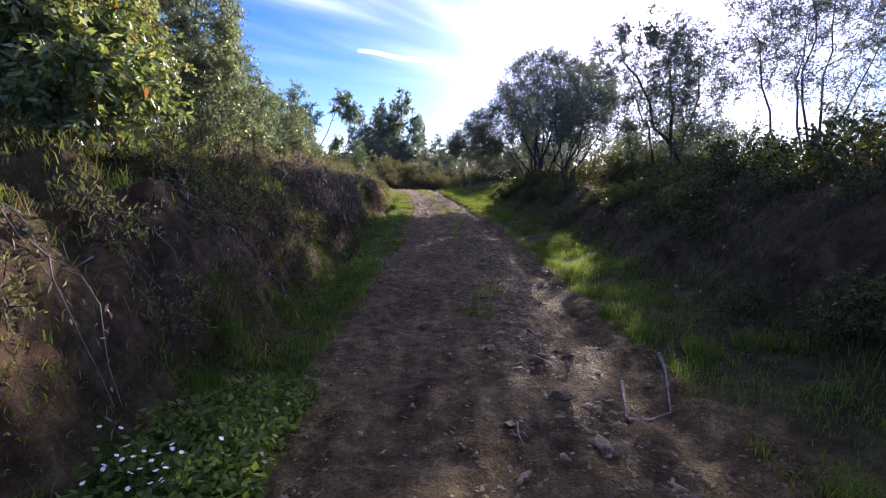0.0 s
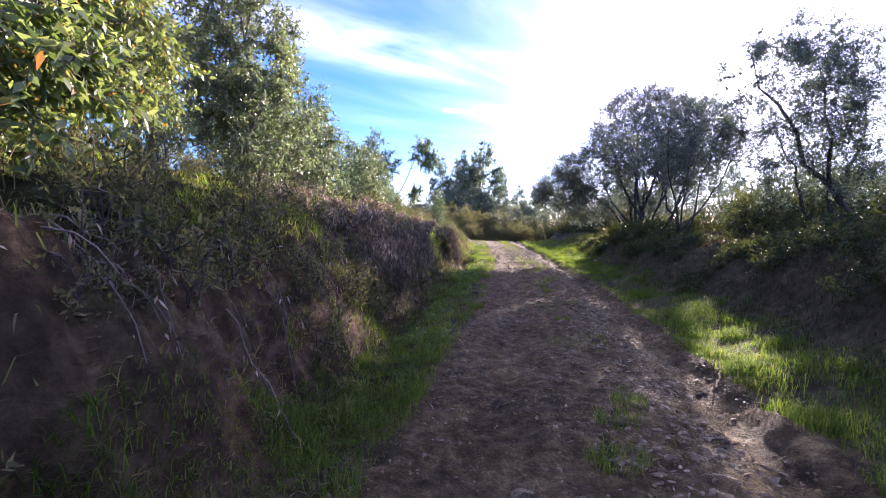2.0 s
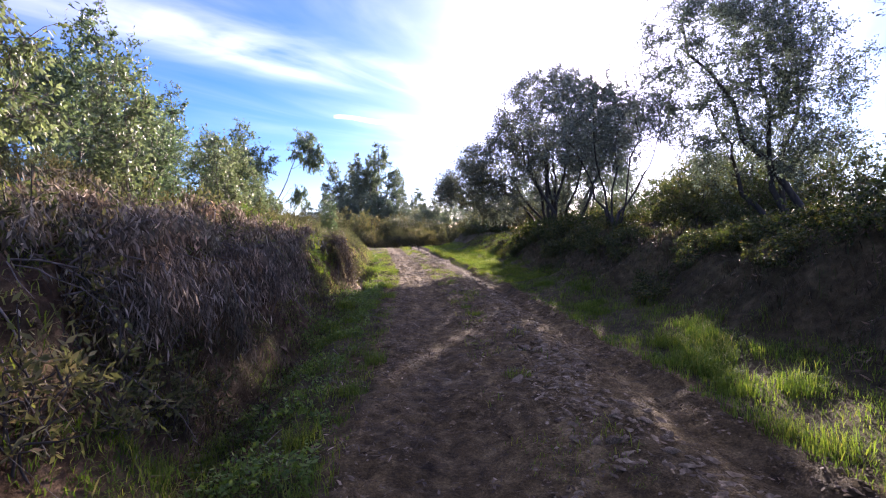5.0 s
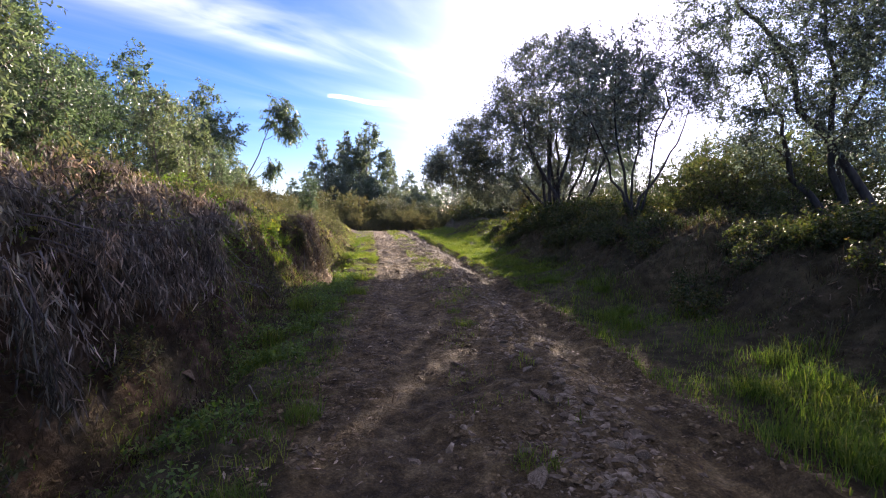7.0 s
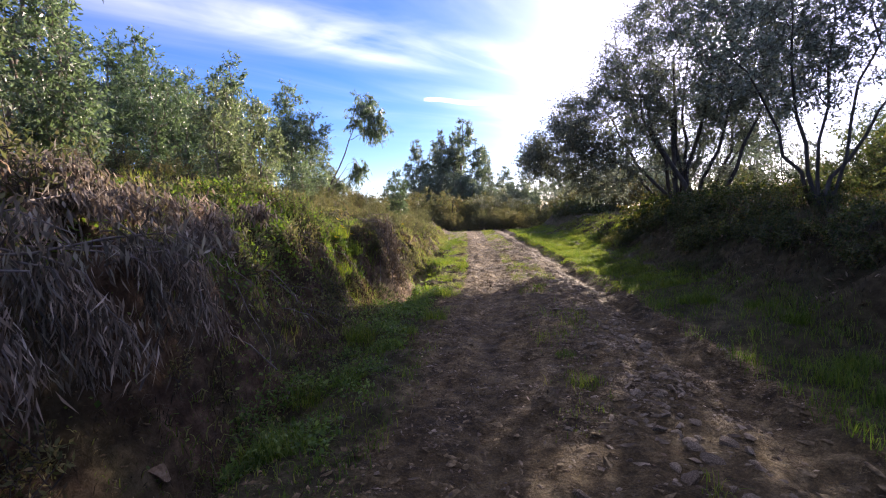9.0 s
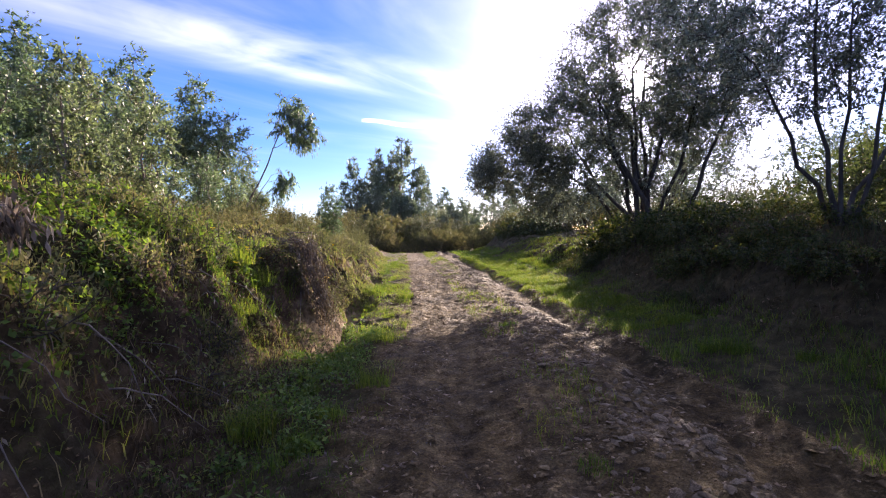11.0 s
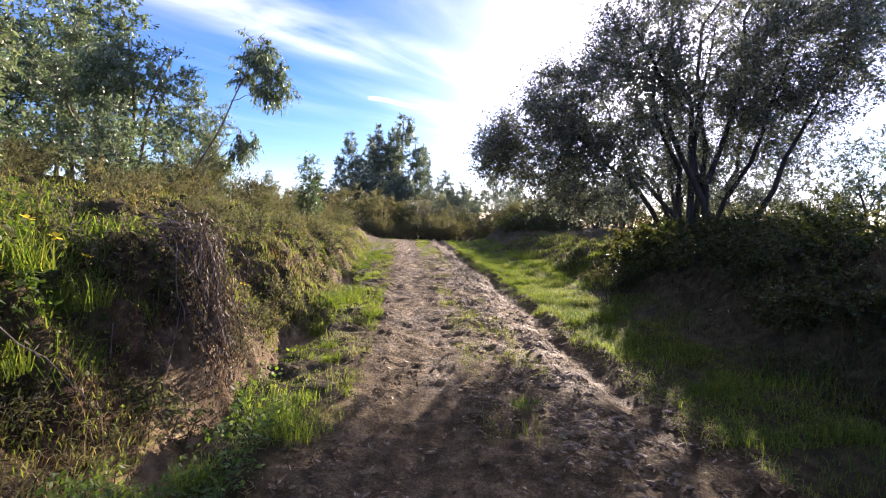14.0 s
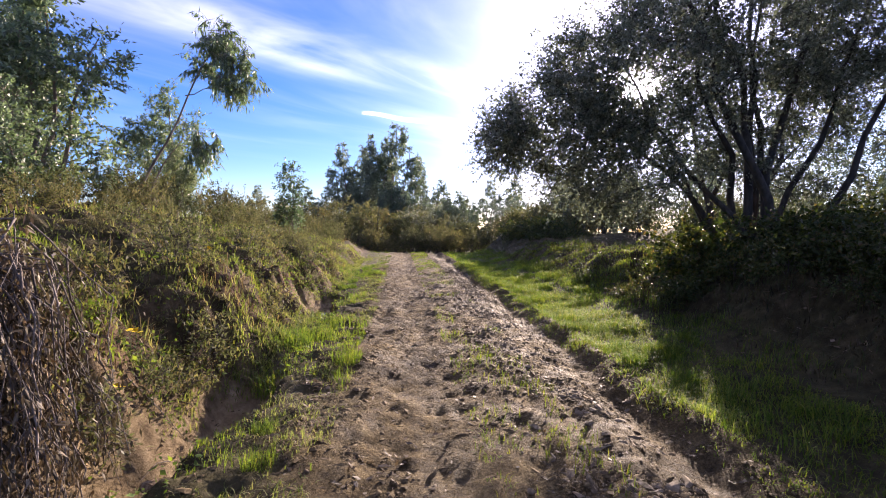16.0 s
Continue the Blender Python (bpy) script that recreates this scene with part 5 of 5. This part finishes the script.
def gravel(name, n, u_at, y_lo, y_hi, lo, hi, label, mat=None, category="gravel"):
    y = rs.uniform(y_lo, y_hi, n)
    x = u_at(n) + bend(y)
    keep = rs.random(n) < np.clip(0.55 + 0.7 * rough(x, y, 0.8, 3, 25), 0.05, 1) * (1 - 0.75 * np.exp(-((x - bend(y) + 0.3) / 0.42) ** 2)) * (1 - 0.6 * np.exp(-((x - bend(y) - 1.5) / 0.2) ** 2))
    x, y = x[keep], y[keep]
    n = len(x)
    s = lo + (hi - lo) * rs.random(n) ** 2.5
    corners = np.array([[1, 0, 0], [0.3, 0.8, 0.1], [-0.7, 0.6, 0], [-1, -0.3, 0.1], [-0.1, -0.9, 0], [0.7, -0.6, 0.1], [0.25, 0.2, 0.7], [-0.35, -0.1, 0.62]])
    V = corners[None] * (1 + rs.normal(0, 0.2, (n, 8, 3))) * np.stack([rs.uniform(0.8, 1.7, n), rs.uniform(0.5, 1.0, n), np.ones(n)], -1)[:, None]
    V[..., 2] += V[..., 0] * rs.normal(0, 0.35, n)[:, None]
    a = rs.uniform(0, 6.283, n)
    X = V[..., 0] * np.cos(a)[:, None] - V[..., 1] * np.sin(a)[:, None]
    Y = V[..., 0] * np.sin(a)[:, None] + V[..., 1] * np.cos(a)[:, None]
    pos = np.stack([x[:, None] + X * s[:, None], y[:, None] + Y * s[:, None], (land(x, y) - 0.15 * s)[:, None] + V[..., 2] * s[:, None] * rs.uniform(0.25, 0.65, n)[:, None]], -1)
    tri = np.array([[0, 1, 6], [1, 2, 6], [2, 7, 6], [2, 3, 7], [3, 4, 7], [4, 6, 7], [4, 5, 6], [5, 0, 6]])
    F = (np.arange(n)[:, None, None] * 8 + tri[None]).reshape(-1, 3)
    tagged(part(name, mesh_of(name, pos.reshape(-1, 3), F), mat or STONE), label, category, kind="stuff")


gravel("stony_band_gravel", 19000, lambda n: rs.normal(0.9, 0.3, n), 0.8, 38, 0.008, 0.056, "sharp loose stones along the washed-out crown of the track")
gravel("mud_clods", 60000, lambda n: rs.uniform(-1.4, 2.05, n), 0.8, 34, 0.005, 0.03, "dried mud clods and bark crumbs over the track", CLOD, "clods")
gravel("bark_shards", 40000, lambda n: rs.uniform(-1.3, 2.0, n), 9, 34, 0.01, 0.05, "flat brown shards of earth and bark strewn over the track", CLOD, "clods")
gravel("bank_crumbs", 16000, lambda n: rs.uniform(-2.9, -1.5, n), 4, 30, 0.005, 0.03, "crumbled clay and stones at the foot of the bank", CLOD, "clods")
gravel("track_gravel", 42000, lambda n: rs.uniform(-1.3, 2.0, n), 0.8, 40, 0.004, 0.026, "fine grit and small stones over the track")


# ---- dead branches and sticks ----
def stick(name, pts, r, label, group="", leaves=0, rng=None, leaf=(0.13, 0.026), category="stick", mat=None, leaf_mat=None, loose=0.45):
    root = thing(name, tuple(pts[0]), label, category, group)
    p = np.asarray(pts, float) - np.asarray(pts[0], float)
    runs = [(p, r * (1 - 0.7 * np.linspace(0, 1, len(p))), 5)]
    stem = part("stem", tubes_mesh("stem", runs), mat or DEADWOOD, root)
    if leaves:
        k = rng.uniform(0.1, 1, leaves) * (len(p) - 1)
        i = np.minimum(k.astype(int), len(p) - 2)
        P = p[i] + (p[i + 1] - p[i]) * (k - i)[:, None] + rng.normal(0, 0.05, (leaves, 3))
        D = rng.normal(0, loose, (leaves, 3)) + np.array([0.1, 0, -1.0])
        L = leaf[0] * rng.uniform(0.6, 1.3, leaves)
        part("dry_leaves", leaf_mesh("dry_leaves", P, D, rng.normal(0, 1, (leaves, 3)), L, leaf[1] * rng.uniform(0.7, 1.3, leaves), 0.4, 0.2), leaf_mat or DRY, stem, "curled grey-brown dead leaves")
    return root


rd = seeded(110)
CLUMPS = ((8.9, 0.4, 0.2), (9.6, 0.4, 0.16), (10.4, 0.85, 0.16), (11.1, 0.4, 0.12), (11.65, 0.55, 0.12), (12.45, 0.5, 0.14))
for k in range(54):
    mid, drop, wide = CLUMPS[k % len(CLUMPS)]
    y = mid + rd.normal(0, wide * 0.6)
    top = np.array([-3.05 + rd.normal(0, 0.2), y + rd.normal(0, 0.2), 0])
    top[2] = float(land(top[0], top[1])) + rd.uniform(0.0, 0.12)
    over = np.array([-2.45 + rd.normal(0, 0.1), y + rd.normal(0, 0.06), rd.uniform(0.9, 1.15)])
    hang = np.array([over[0] + rd.uniform(0.05, 0.25), over[1] + rd.normal(0, 0.1), max(over[2] - drop * rd.uniform(0.5, 1.0), 0.0)])
    pts = np.concatenate([curve(top, over, 4, rd, 0.12, -0.05), curve(over, hang, 6, rd, 0.15)[1:]])
    stick("dry_branch", pts, 0.008, "dead branch with long grey leaves hanging over the bank edge", "hanging dry branches", 150, rd, (0.11, 0.0125), category="dead branch", loose=0.3)
for k in range(90):
    y = rd.uniform(8.6, 13.7)
    x = rd.uniform(-4.0, -2.5)
    a = np.array([x, y, max(float(land(x, y)), 1.1) + rd.uniform(0.05, 0.42)])
    b = a + np.array([rd.normal(0, 0.4), rd.normal(0, 0.4), 0])
    b[2] = max(float(land(b[0], b[1])), 1.05) + rd.uniform(0.05, 0.4)
    stick("dry_branch", curve(a, b, 5, rd, 0.2, -0.1), 0.009, "dead branch with pale dry leaves lying on the bank", "hanging dry branches", 210, rd, (0.085, 0.019), category="dead branch")
for k in range(46):
    y = rd.uniform(2.2, 9.0) if k < 34 else rd.uniform(13.5, 17.5)
    x = left_foot(y) - rd.uniform(0.5, 1.0)
    a = np.array([x, y, float(land(x, y)) + 0.03])
    b = np.array([x + rd.uniform(0.35, 0.7), y + rd.normal(0, 0.25), 0])
    b[2] = max(float(land(b[0], b[1])) + 0.06, a[2] - rd.uniform(0.5, 1.0))
    stick("dry_branch", curve(a, b, 7, rd, 0.2, -0.12), rd.uniform(0.004, 0.009), "thin dead branch trailing down the earth bank", "trailing dead branches", 16, rd, (0.06, 0.014), category="dead branch")
# the bundle of dead stems that hangs down the bank
for k in range(60):
    y = 19.3 + rd.normal(0, 0.15)
    top = np.array([-3.3 + rd.normal(0, 0.16), y + 0.15 + rd.normal(0, 0.12), 1.15 + rd.normal(0, 0.08)])
    knee = np.array([-2.82 + rd.normal(0, 0.1), y, 1.0 + rd.normal(0, 0.14)])
    foot = np.array([-2.52 + rd.normal(0, 0.1), y - 0.12 + rd.normal(0, 0.14), rd.uniform(-0.45, 0.25)])
    stick("dead_stem", np.concatenate([curve(top, knee, 4, rd, 0.1), curve(knee, foot, 7, rd, 0.26)[1:]]), rd.uniform(0.003, 0.009) if k % 20 else 0.02, "dead grey stem hanging down the bank", "hanging dead stems", 60, rd, (0.055, 0.015), "dead stem", BARK if k % 3 == 0 else None, LITTER)
# loose sticks
LOOSE = "thin dead stick lying on the track"


def lying(*xy):
    return np.array([(x, y, float(land(x, y)) + 0.02) for x, y in xy])


stick("stick", lying((1.47, 3.64), (1.36, 3.3), (1.21, 2.85)), 0.022, LOOSE, "loose sticks")
stick("stick", lying((1.21, 2.85), (1.42, 2.98), (1.61, 3.09)), 0.018, LOOSE, "loose sticks")
stick("stick", lying((1.94, 4.03), (1.8, 3.6), (1.61, 3.09)), 0.02, LOOSE, "loose sticks")
stick("stick", lying((0.48, 2.75), (0.47, 2.62), (0.48, 2.5)), 0.012, LOOSE, "loose sticks")
for k in range(40):
    y = rd.uniform(1, 24)
    x = left_foot(y) + rd.uniform(-1.1, 0.7)
    a = rd.uniform(0, 6.28)
    l = rd.uniform(0.15, 0.5)
    stick("stick", lying((x, y), (x + 0.5 * l * math.cos(a), y + 0.5 * l * math.sin(a) + 0.02), (x + l * math.cos(a), y + l * math.sin(a))), rd.uniform(0.004, 0.01), "thin dead stick lying on the bank", "loose sticks")
